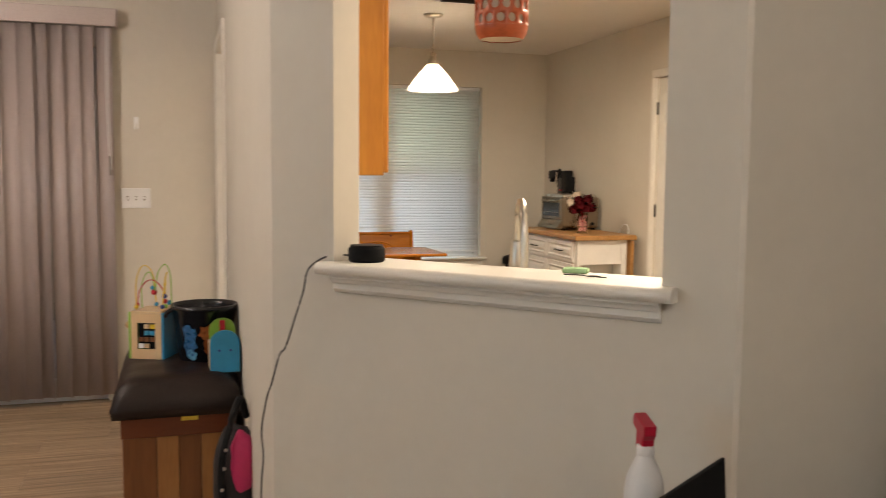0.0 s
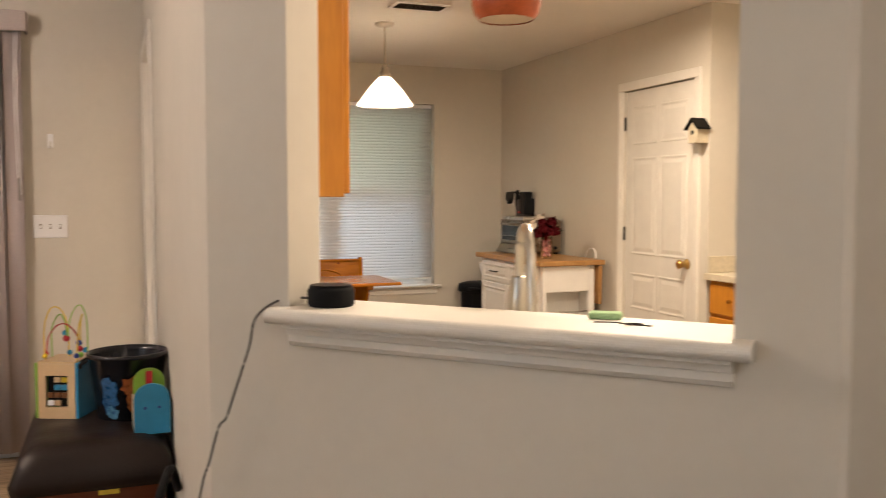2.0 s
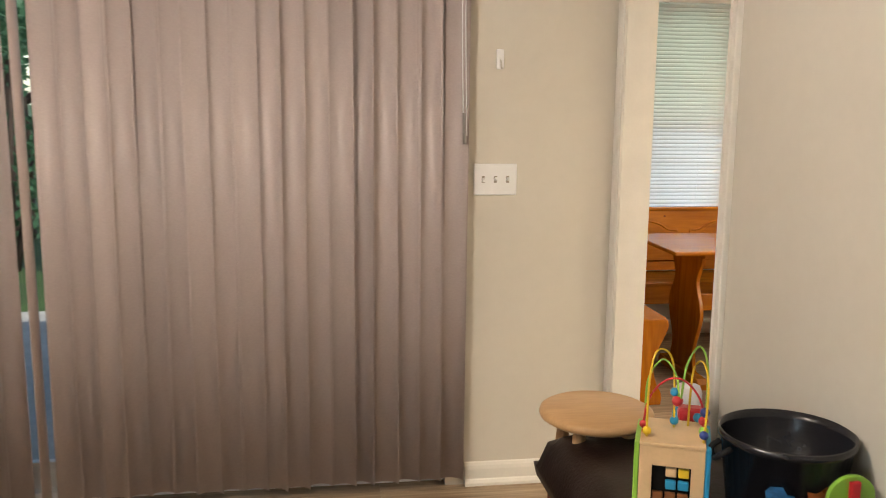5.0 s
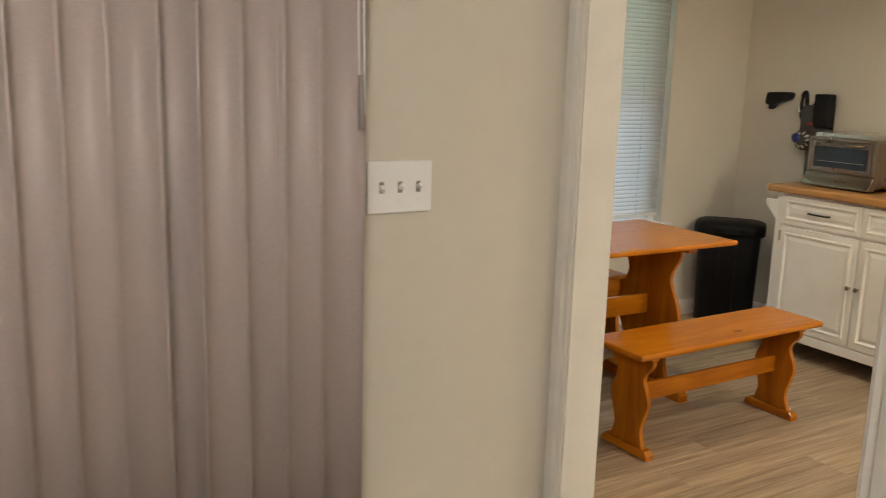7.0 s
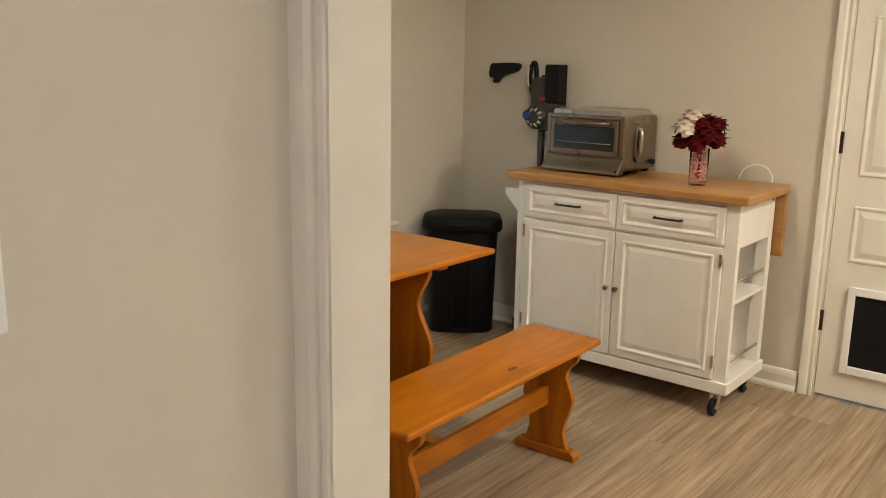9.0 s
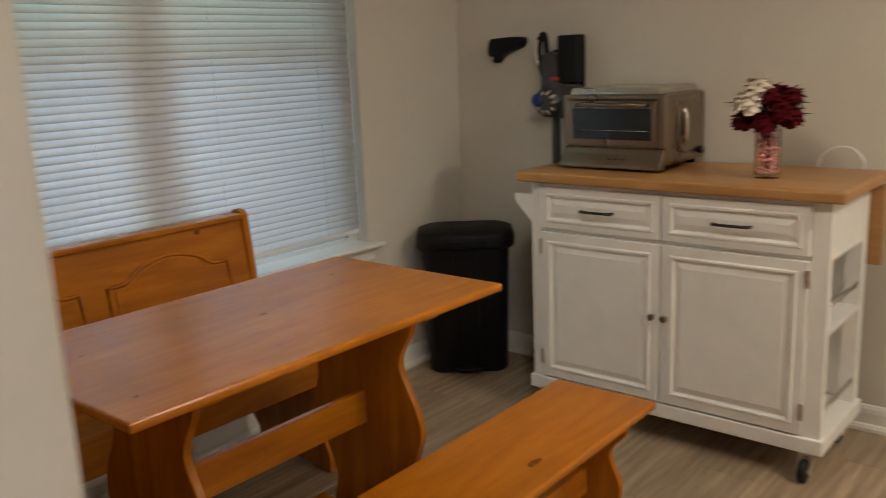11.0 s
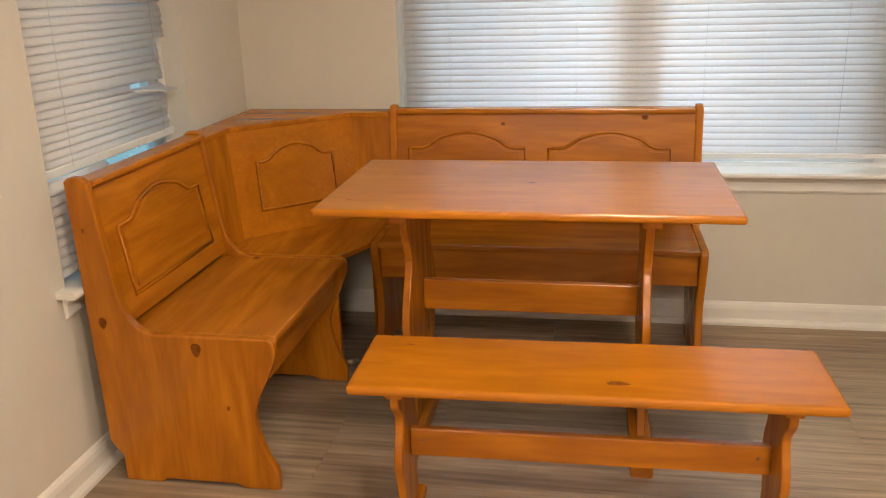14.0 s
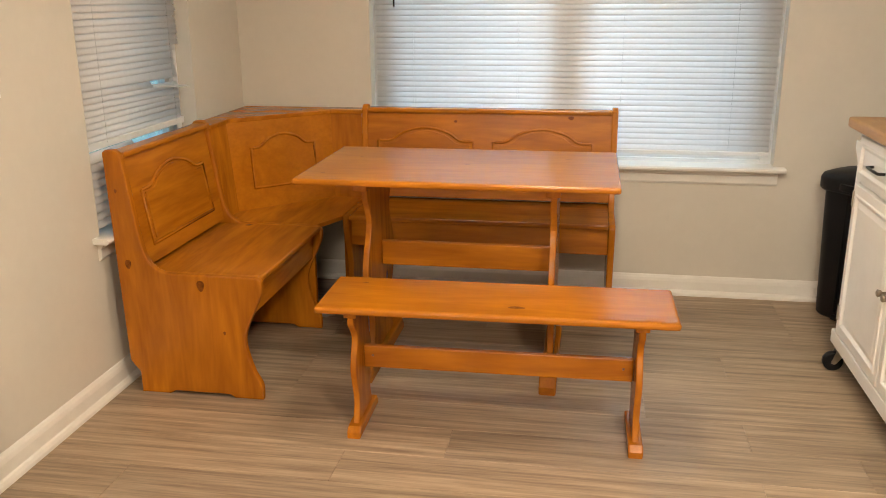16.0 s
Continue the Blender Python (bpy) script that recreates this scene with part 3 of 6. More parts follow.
for sx in (-0.432, 0.432):
    bm = bmesh.new()
    prism(bm, trestle(0.118, 0.074, 0.104, 0.092, 0.036, 0.400), 0, sx - 0.010, sx + 0.010, 0.004)
    part("leg", bm, PZ, bench)
    bm = bmesh.new()
    prism(bm, [(-0.128, 0), (0.128, 0), (0.128, 0.020), (0.112, 0.036), (-0.112, 0.036), (-0.128, 0.020)], 0, sx - 0.022, sx + 0.022, 0.005)
    part("foot", bm, PY, bench)
    part("cleat", solid((sx - 0.02, -0.12, 0.400), (sx + 0.02, 0.12, 0.420), 0.003), PY, bench)
st = part("stretcher", solid((-0.420, -0.011, 0.194), (0.420, 0.011, 0.268), 0.004), PX, bench)
for sx in (-0.39, 0.39):
    bm = bmesh.new()
    blob(bm, (sx, -0.0112, 0.236), (0.005, 0.0018, 0.005), sub=1)
    part("screw_plug", bm, RIMW, st)


def end_outline():
    """Side of a settle: depth from the wall, height."""
    back = [(0.095, 0.0), (0.095, 0.075), (0.075, 0.100), (0.062, 0.120), (0.046, 0.846)]
    top = curve_pts([(0.046, 0.846), (0.060, 0.856), (0.088, 0.856), (0.108, 0.842)], 3)[1:]
    down = curve_pts([(0.108, 0.842), (0.128, 0.70), (0.146, 0.56), (0.168, 0.485), (0.215, 0.446), (0.29, 0.441)], 5)[1:]
    front = curve_pts([(0.545, 0.441), (0.560, 0.425), (0.558, 0.385), (0.530, 0.320), (0.500, 0.255), (0.492, 0.195), (0.515, 0.105), (0.540, 0.055), (0.540, 0.0)], 5)
    arch = [(0.44, 0.0), (0.42, 0.012), (0.22, 0.012), (0.20, 0.0)]
    return back + top + down + front + arch


def arch_panel(w, z0, z1, rise):
    """Outline of a cathedral panel moulding, centred on zero."""
    h = w / 2
    crown = curve_pts([(-h, z1 - rise), (-h * 0.72, z1 - rise * 0.95), (-h * 0.45, z1 - rise * 0.35), (0, z1), (h * 0.45, z1 - rise * 0.35), (h * 0.72, z1 - rise * 0.95), (h, z1 - rise)], 5)
    return [(-h, z0)] + crown + [(h, z0)]


def settle(name, label, place, turn, length, panels, seat_d=0.555):
    """A settle along local x with its back at local y = 0 and its front towards -y."""
    s = thing(name, label, "bench", place, turn)
    for xa in (0.0, length - 0.026):
        bm = bmesh.new()
        k = (seat_d - 0.108) / 0.447
        prism(bm, [(-(p if p < 0.108 else 0.108 + (p - 0.108) * k), z) for p, z in end_outline()], 0, xa, xa + 0.026, 0.005)
        part("end_panel", bm, PZ, s)
    a, b = 0.026, length - 0.026
    lean = [(-0.062, 0.832), (-0.094, 0.832), (-0.150, 0.455), (-0.118, 0.455)]
    bm = bmesh.new()
    prism(bm, lean, 0, a, b)
    br = part("backrest", bm, PX, s)
    part("top_rail", solid((a, -0.112, 0.826), (b, -0.050, 0.846), 0.006), PX, s)
    for c, w in panels:
        bm = bmesh.new()
        pts = [(c + px, -0.094 - (0.832 - pz) * 0.1485 - 0.001, pz) for px, pz in arch_panel(w, 0.515, 0.762, 0.058)]
        tube(bm, pts, 0.0065, 6, closed=True)
        part("panel_moulding", bm, PX, br)
        bm = bmesh.new()
        inner = [(c + px * 0.9, -0.094 - (0.832 - pz) * 0.1485 - 0.004, pz) for px, pz in arch_panel(w, 0.530, 0.749, 0.058)]
        vs = [bm.verts.new(p) for p in inner] + [bm.verts.new((p[0], p[1] + 0.006, p[2])) for p in inner]
        n = len(inner)
        bm.faces.new(vs[:n])
        for i in range(n):
            bm.faces.new((vs[i], vs[(i + 1) % n], vs[n + (i + 1) % n], vs[n + i]))
        part("raised_panel", bm, PX, br)
    part("seat", solid((a, -seat_d - 0.004, 0.420), (b, -0.105, 0.441), 0.006), PX, s)
    part("seat_rail", solid((a, -seat_d + 0.035, 0.305), (b, -seat_d + 0.058, 0.420), 0.003), PX, s)
    return s


settle("nook_bench", "long honey-stained pine settle with arched back panels under the window", (0.602, -0.004, 0), 0, 1.126, [(0.290, 0.43), (0.806, 0.43)], 0.475)
settle("nook_bench", "short honey-stained pine settle along the side wall", (0.004, -1.322, 0), 90, 0.690, [(0.345, 0.49)], 0.555)

corner = thing("corner_bench", "honey-stained pine corner seat joining the two settles", "bench", (0, 0, 0))
bm = bmesh.new()
prism(bm, [(0.06, -0.06), (0.06, -0.628), (0.535, -0.628), (0.600, -0.475), (0.600, -0.06)], 2, 0.420, 0.441, 0.004)
part("seat", bm, PY, corner)


LOWP = [(0.140, -0.628), (0.140, -0.470), (0.470, -0.140), (0.600, -0.140)]
TOPP = [(0.105, -0.628), (0.105, -0.455), (0.455, -0.105), (0.600, -0.105)]


def back_board(i, mat, name):
    bm = bmesh.new()
    off = Vector((-0.014, 0.014, 0))
    vs = []
    for p, z in ((LOWP[i], 0.441), (LOWP[i + 1], 0.441), (TOPP[i + 1], 0.816), (TOPP[i], 0.816)):
        vs.append((Vector((*p, z)), Vector((*p, z)) + off))
    f = [bm.verts.new(a) for a, _ in vs]
    r = [bm.verts.new(c) for _, c in vs]
    bm.faces.new(f)
    bm.faces.new(r[::-1])
    for k in range(4):
        bm.faces.new((f[k], r[k], r[(k + 1) % 4], f[(k + 1) % 4]))
    return part(name, bm, mat, corner)


back_board(0, PZ, "side_back")
dg = back_board(1, PTOP, "diagonal_back")
back_board(2, PZ, "side_back")
bm = bmesh.new()
prism(bm, [(0.02, -0.02), (0.02, -0.628), (0.112, -0.628), (0.112, -0.452), (0.452, -0.112), (0.600, -0.112), (0.600, -0.02)], 2, 0.815, 0.834, 0.004)
part("top_shelf", bm, PX, corner)
dd = Vector((1, 1, 0)).normalized()
nn = Vector((-1, 1, 0)).normalized()
mid = Vector((0.305, -0.305, 0))
bm = bmesh.new()
tube(bm, [mid + dd * px + nn * (0.035 * (pz - 0.441) / 0.374 - 0.001) + Vector((0, 0, pz)) for px, pz in arch_panel(0.30, 0.53, 0.752, 0.05)], 0.0065, 6, closed=True)
part("panel_moulding", bm, PX, dg)
for nm, poly in (("end_panel", [(0.52, -0.628), (0.10, -0.628), (0.10, -0.606), (0.52, -0.606)]), ("end_panel", [(0.602, -0.46), (0.600, -0.46), (0.600, -0.10), (0.602, -0.10)])):
    bm = bmesh.new()
    prism(bm, poly, 2, 0.0, 0.420, 0.003)
    part(nm, bm, PZ, corner)


KNOT = plain("pine_knot", (0.21, 0.065, 0.010), 0.5, vary=0.35, scale=60)
KNOT.node_tree.nodes["Principled BSDF"].inputs["Specular IOR Level"].default_value = 0.0


def knot(parent, x, y, z, rx, ry, axis):
    """A dark oval knot in the face of a board, seen along the axis."""
    bm = bmesh.new()
    ring = []
    for k in range(14):
        a = k / 14 * math.tau
        w = 1 + 0.10 * math.sin(3 * a + x * 40)
        p = [rx * w * math.cos(a), ry * w * math.sin(a)]
        p.insert(axis, 0.0)
        ring.append(bm.verts.new((x + p[0], y + p[1], z + p[2])))
    bm.faces.new(ring)
    part("knot", bm, KNOT, parent)


tt = [c for c in table.children if c.name.startswith("tabletop")][0]
for x, y, rx, ry in ((1.184, -0.858, 0.015, 0.006), (1.539, -0.719, 0.011, 0.005), (0.716, -1.076, 0.008, 0.005), (1.318, -0.59, 0.012, 0.004), (0.773, -0.770, 0.008, 0.004), (1.05, -0.70, 0.006, 0.003)):
    knot(tt, x - CX, y - CY, 0.7494, rx, ry, 2)
knot([c for c in bench.children if c.name.startswith("seat")][0], 0.066, -0.078, 0.4444, 0.026, 0.010, 2)
knot([c for c in bench.children if c.name.startswith("seat")][0], -0.43, 0.09, 0.4444, 0.010, 0.004, 2)
side = [o for o in bpy.data.objects if o.name.startswith("nook_bench")][-1]
ends = [c for c in side.children if c.name.startswith("end_panel")]
for x, z, r in ((0.348, 0.405, 0.017), (0.096, 0.470, 0.014), (0.08, 0.72, 0.006), (0.42, 0.24, 0.006)):
    knot(ends[0], -0.0006, -x, z, 0.8 * r, 1.15 * r, 0)
longb = [o for o in bpy.data.objects if o.name.startswith("nook_bench")][0]
lb = [c for c in longb.children if c.name.startswith("backrest")][0]
for x, z, r in ((0.784, 0.690, 0.013), (1.025, 0.790, 0.008), (1.529, 0.812, 0.012)):
    knot(lb, x - 0.602, -0.0952 - (0.832 - z) * 0.1485, z, r, 0.7 * r, 1)

# ---- kitchen cart ----
cart = thing("kitchen_cart", "white rolling kitchen cart with a wooden top and drop leaf", "kitchen cart", (2.73, -1.242, 0))


def moulded(bm, x, y0, y1, z0, z1, steps):
    """Nested rectangles facing -x: each step is an inset and a depth."""
    rings = []
    for g, d in steps:
        rings.append([bm.verts.new((x + d, y, z)) for y, z in ((y0 + g, z0 + g), (y1 - g, z0 + g), (y1 - g, z1 - g), (y0 + g, z1 - g))])
    for a, b in zip(rings, rings[1:]):
        for k in range(4):
            bm.faces.new((a[k], a[(k + 1) % 4], b[(k + 1) % 4], b[k]))
    bm.faces.new(rings[-1])
    bm.faces.new(rings[0])


def raised_front(name, parent, x, y0, y1, z0, z1, rail):
    """A drawer or door front facing -x with a moulded frame and a raised field."""
    bm = bmesh.new()
    moulded(bm, x, y0, y1, z0, z1, ((0, 0.018), (0, 0.002), (0.002, 0), (rail - 0.006, 0), (rail - 0.002, -0.004), (rail + 0.004, -0.004), (rail + 0.012, 0.005), (rail + 0.017, 0.005), (rail + 0.034, -0.001)))
    return part(name, bm, WHITE, parent)


for nm, lo, hi in (
        ("side_panel", (-0.200, 0.500, 0.09), (0.200, 0.520, 0.880)), ("side_panel", (-0.186, -0.340, 0.11), (0.185, -0.325, 0.855)),
        ("back_panel", (0.185, -0.520, 0.09), (0.200, 0.500, 0.880)), ("bottom_panel", (-0.185, -0.325, 0.09), (0.185, 0.500, 0.110)),
        ("top_frame", (-0.186, -0.503, 0.855), (0.185, 0.500, 0.880)), ("corner_post", (-0.200, -0.520, 0.10), (-0.170, -0.470, 0.880)),
        ("corner_post", (0.155, -0.520, 0.10), (0.185, -0.470, 0.855)), ("face_frame", (-0.195, -0.470, 0.110), (-0.186, 0.470, 0.880)),
        ("side_apron", (-0.170, -0.518, 0.700), (0.155, -0.504, 0.880)), ("stile", (-0.200, 0.470, 0.110), (-0.186, 0.500, 0.880))):
    part(nm, solid(lo, hi, 0.0015), WHITE, cart)
part("plinth", boxes(((-0.212, -0.532, 0.095), (0.208, 0.530, 0.145), 0.004)), WHITE, cart)
for z in (0.130, 0.470):
    part("shelf", solid((-0.170, -0.520, z), (0.155, -0.342, z + 0.016), 0.002), WHITE, cart)
for z in (0.225, 0.560):
    bm = bmesh.new()
    tube(bm, [(-0.170, -0.512, z), (0.155, -0.512, z)], 0.006, 8)
    part("shelf_rail", bm, CHROME, cart, "steel rail of the spice shelf")
for y0, y1 in ((-0.465, 0.003), (0.009, 0.475)):
    d = raised_front("drawer", cart, -0.212, y0, y1, 0.715, 0.865, 0.028)
    m = (y0 + y1) / 2
    bm = bmesh.new()
    tube(bm, [(-0.214, m - 0.06, 0.79), (-0.234, m - 0.056, 0.79), (-0.236, m, 0.79), (-0.234, m + 0.056, 0.79), (-0.214, m + 0.06, 0.79)], 0.005, 8)
    part("handle", bm, DARKM, d, "dark metal bar handle")
for y0, y1, k, hg in ((-0.465, 0.001, -0.018, -0.462), (0.010, 0.475, 0.028, 0.472)):
    d = raised_front("door", cart, -0.212, y0, y1, 0.152, 0.700, 0.036)
    bm = bmesh.new()
    tube(bm, [(-0.212, k, 0.455), (-0.226, k, 0.455), (-0.229, k, 0.455), (-0.238, k, 0.455), (-0.241, k, 0.455)], [0.005, 0.005, 0.011, 0.012, 0.008], 12)
    part("knob", bm, STEEL, d, "polished metal knob")
    for z in (0.20, 0.62):
        part("hinge", solid((-0.216, hg - 0.006, z), (-0.210, hg + 0.006, z + 0.055), 0.001), CHROME, d)
bm = bmesh.new()
box(bm, (-0.236, -0.562, 0.880), (0.262, 0.566, 0.917), 0.009, 3)
part("top", bm, BLOCK, cart, "oiled butcher-block wooden top")
part("drop_leaf", solid((0.215, -0.560, 0.610), (0.240, 0.560, 0.876), 0.005), BLOCK, cart, "folded wooden drop leaf")
bm = bmesh.new()
prism(bm, [(0.520, 0.83), (0.600, 0.83), (0.600, 0.80), (0.520, 0.72)], 0, -0.19, -0.172, 0.002)
prism(bm, [(0.520, 0.83), (0.600, 0.83), (0.600, 0.80), (0.520, 0.72)], 0, 0.172, 0.19, 0.002)
tube(bm, [(-0.18, 0.584, 0.814), (0.18, 0.584, 0.814)], 0.008, 8)
part("towel_bar", bm, WHITE, cart)
for cx in (-0.178, 0.165):
    for cy in (-0.480, 0.480):
        bm = bmesh.new()
        tube(bm, [(cx - 0.030, cy - 0.012, 0.036), (cx - 0.030, cy - 0.009, 0.036), (cx - 0.030, cy + 0.009, 0.036), (cx - 0.030, cy + 0.012, 0.036)], [0.030, 0.036, 0.036, 0.030], 18)
        w = part("caster", bm, BLACK, cart, "black rubber caster wheel")
        bm = bmesh.new()
        for q in (-0.019, 0.015):
            prism(bm, [(cx - 0.038, 0.030), (cx - 0.022, 0.030), (cx + 0.020, 0.088), (cx - 0.022, 0.088)], 1, cy + q, cy + q + 0.004)
        box(bm, (cx - 0.022, cy - 0.022, 0.082), (cx + 0.024, cy + 0.022, 0.095), 0.003)
        tube(bm, [(cx - 0.030, cy - 0.022, 0.036), (cx - 0.030, cy + 0.022, 0.036)], 0.007, 10)
        part("fork", bm, CHROME, w, "chrome caster fork")

# ---- toaster oven on the cart ----
OVGL = plain("oven_glass", (0.012, 0.018, 0.022), 0.06, vary=0.1, bumpy=0)
oven = thing("toaster_oven", "stainless steel toaster oven with a dark glass door on the cart", "toaster oven", (2.832, -0.975, 0.917))
part("body", solid((-0.150, -0.198, 0.015), (0.165, 0.198, 0.262), 0.016), STEEL, oven)
part("front_bezel", boxes(((-0.163, -0.198, 0.078), (-0.150, -0.172, 0.262), 0.004), ((-0.163, 0.178, 0.078), (-0.150, 0.198, 0.262), 0.004), ((-0.163, -0.172, 0.244), (-0.150, 0.178, 0.262), 0.004)), STEEL, oven)
d = part("door", solid((-0.166, -0.170, 0.084), (-0.152, 0.176, 0.242), 0.004), STEEL, oven)
part("pane", solid((-0.169, -0.150, 0.106), (-0.164, 0.158, 0.214), 0.001), OVGL, d, "dark glass oven pane")
bm = bmesh.new()
tube(bm, [(-0.168, -0.135, 0.228), (-0.188, -0.128, 0.228), (-0.191, 0.0, 0.228), (-0.188, 0.132, 0.228), (-0.168, 0.140, 0.228)], 0.0075, 10)
part("handle", bm, STEEL, d)
bm = bmesh.new()
tube(bm, [(-0.1705, -0.135, 0.138), (-0.1705, 0.14, 0.138)], 0.0016, 6)
part("rack", bm, CHROME, d)
bm = bmesh.new()
prism(bm, curve_pts([(-0.150, 0.008), (-0.196, 0.008), (-0.203, 0.014), (-0.198, 0.026), (-0.176, 0.056), (-0.163, 0.076), (-0.150, 0.078)], 3), 1, -0.198, 0.198, 0.004)
part("control_panel", bm, STEEL, oven)
for ky in (-0.06, -0.035, -0.01):
    part("button", solid((-0.190, ky, 0.036), (-0.184, ky + 0.014, 0.042), 0.001), DARKM, oven)
bm = bmesh.new()
prism(bm, curve_pts([(-0.055, 0.062), (0.070, 0.062), (0.095, 0.085), (0.095, 0.205), (0.070, 0.228), (-0.030, 0.228), (-0.055, 0.205)], 3, True), 1, -0.206, -0.196, 0.004)
sp = part("side_panel", bm, STEEL, oven, "raised rounded side panel")
bm = bmesh.new()
tube(bm, curve_pts([(-0.030, -0.205, 0.090), (-0.033, -0.214, 0.11), (-0.034, -0.216, 0.145), (-0.033, -0.214, 0.185), (-0.030, -0.205, 0.205)], 4), 0.010, 10)
part("side_grip", bm, CHROME, sp, "bright curved side grip")
bm = bmesh.new()
rings = []
for g, z in ((0.0, 0.262), (0.0, 0.270), (0.004, 0.282), (0.012, 0.284), (0.020, 0.281)):
    rings.append([bm.verts.new((x, y, z)) for x, y in ((-0.146 + g, -0.169 + g), (0.148 - g, -0.169 + g), (0.148 - g, 0.176 - g), (-0.146 + g, 0.176 - g))])
for r0, r1 in zip(rings, rings[1:]):
    for k in range(4):
        bm.faces.new((r0[k], r0[(k + 1) % 4], r1[(k + 1) % 4], r1[k]))
bm.faces.new(rings[0][::-1])
bm.faces.new(rings[-1])
part("tray", bm, CHROME, oven, "metal baking tray lying face down on top")
for fx in (-0.13, 0.13):
    for fy in (-0.16, 0.16):
        part("foot", solid((fx - 0.015, fy - 0.015, 0), (fx + 0.015, fy + 0.015, 0.016), 0.002), BLACK, oven)
bm = bmesh.new()
tube(bm, [(0.105, -0.196, 0.05), (0.105, -0.206, 0.05), (0.105, -0.218, 0.05)], [0.008, 0.013, 0.011], 12)
part("knob", bm, BLACK, oven)

# ---- flowers in a vase ----
vase = thing("flower_vase", "clear glass vase of red and white artificial flowers on the cart", "vase", (2.685, -1.514, 0.917))
bm = bmesh.new()
lathe(bm, [(0.036, 0), (0.039, 0.004), (0.039, 0.155), (0.036, 0.155), (0.036, 0.010), (0.004, 0.010)], 20)
jar = part("jar", bm, glass("vase_glass", (0.97, 0.94, 0.94), 0.02), vase, "clear glass jar")
jar.visible_shadow = False
jar.data.materials[0].node_tree.nodes["Principled BSDF"].inputs["IOR"].default_value = 1.04
bm = bmesh.new()
rng = random.Random(3)
for i in range(150):
    a, r, z = rng.uniform(0, math.tau), 0.032 * math.sqrt(rng.random()), rng.uniform(0.017, 0.130)
    blob(bm, (r * math.cos(a), r * math.sin(a), z), (0.0055, 0.0055, 0.0055), sub=1)
part("pebbles", bm, plain("rose_pebbles", (0.72, 0.34, 0.32), 0.3, vary=0.4, scale=60), vase, "pink and white filler beads")
bm = bmesh.new()
tube(bm, [(0.004, 0, 0.02), (0, 0, 0.10), (-0.004, 0.004, 0.19)], [0.006, 0.008, 0.018], 8)
part("stems", bm, plain("red_ribbon", (0.30, 0.012, 0.018), 0.5), vase, "red wrapped stems")
RED = plain("dark_red_petal", (0.10, 0.005, 0.009), 0.85, vary=0.4, scale=40)
RED.node_tree.nodes["Principled BSDF"].inputs["Specular IOR Level"].default_value = 0.1
CREAM = plain("cream_petal", (0.72, 0.62, 0.52), 0.6, vary=0.15, scale=40)
LEAF = plain("dark_leaf", (0.025, 0.045, 0.02), 0.5, vary=0.3)


def bloom(bm, c, r, seed):
    """A round rose: a dense core wrapped in cupped petals."""
    rg = random.Random(seed)
    blob(bm, c, (r * 0.62, r * 0.62, r * 0.55), 0.3, seed, 1)
    for k in range(26):
        up = 1 - 1.45 * (k + 0.5) / 26
        a = k * 2.4 + rg.uniform(-0.2, 0.2)
        side = math.sqrt(max(0.0, 1 - up * up))
        out = Vector((side * math.cos(a), side * math.sin(a), up))
        s = out.cross(Vector((0.1, 0.2, 1))).normalized()
        u = s.cross(out).normalized()
        p = Vector(c) + out * r * 0.66
        q = r * rg.uniform(0.36, 0.5)
        grid = []
        for i in range(4):
            row = []
            for j in range(4):
                x, y = (i / 3 - 0.5) * 2, (j / 3 - 0.5) * 2
                bow = q * (0.28 * (1 - x * x) + (0.35 * y if y < 0 else 0.5 * y * y))
                row.append(bm.verts.new(p + s * x * q * (1 - 0.3 * abs(y)) - u * y * q * 0.9 + out * bow))
            grid.append(row)
        for i in range(3):
            for j in range(3):
                bm.faces.new((grid[i][j], grid[i + 1][j], grid[i + 1][j + 1], grid[i][j + 1])).smooth = True


heads = [((-0.045, 0.060, 0.195), RED), ((-0.065, -0.010, 0.190), RED), ((-0.01, -0.070, 0.205), RED), ((0.055, -0.03, 0.205), RED), ((0.04, 0.05, 0.205), RED), ((-0.055, -0.055, 0.225), RED),
         ((-0.072, 0.040, 0.250), CREAM), ((-0.045, -0.018, 0.262), RED), ((-0.040, 0.020, 0.288), CREAM), ((0.005, -0.062, 0.262), RED), ((0.042, 0.0, 0.270), RED)]
for i, (c, m) in enumerate(heads):
    bm = bmesh.new()
    bloom(bm, (c[0], c[1], c[2] - 0.012), 0.048 if m is CREAM else 0.043, i)
    part("flower", bm, m, vase, "cream rose" if m is CREAM else "dark red rose")
for i in range(7):
    a = i * 0.9
    bm = bmesh.new()
    p = Vector((0.10 * math.cos(a), 0.10 * math.sin(a), 0.20 + 0.02 * (i % 3)))
    o = Vector((math.cos(a), math.sin(a), 0.2))
    s = Vector((-math.sin(a), math.cos(a), 0))
    vs = [bm.verts.new(q) for q in (p - o * 0.03, p + s * 0.018, p + o * 0.04 - Vector((0, 0, 0.012)), p - s * 0.018)]
    bm.faces.new((vs[0], vs[1], vs[2]))
    bm.faces.new((vs[0], vs[2], vs[3]))
    part("leaf", bm, LEAF, vase)

cord = thing("power_cable", "white power cable looping up behind the cart top", "cable", (2.955, -1.66, 0.917))
bm = bmesh.new()
tube(bm, curve_pts([(0.0, -0.07, 0.004), (0.008, -0.065, 0.035), (0.012, -0.03, 0.068), (0.012, 0.02, 0.070), (0.010, 0.06, 0.045), (0.004, 0.075, 0.004)], 6), 0.0035, 6)
part("cable", bm, FRAMEW, cord)

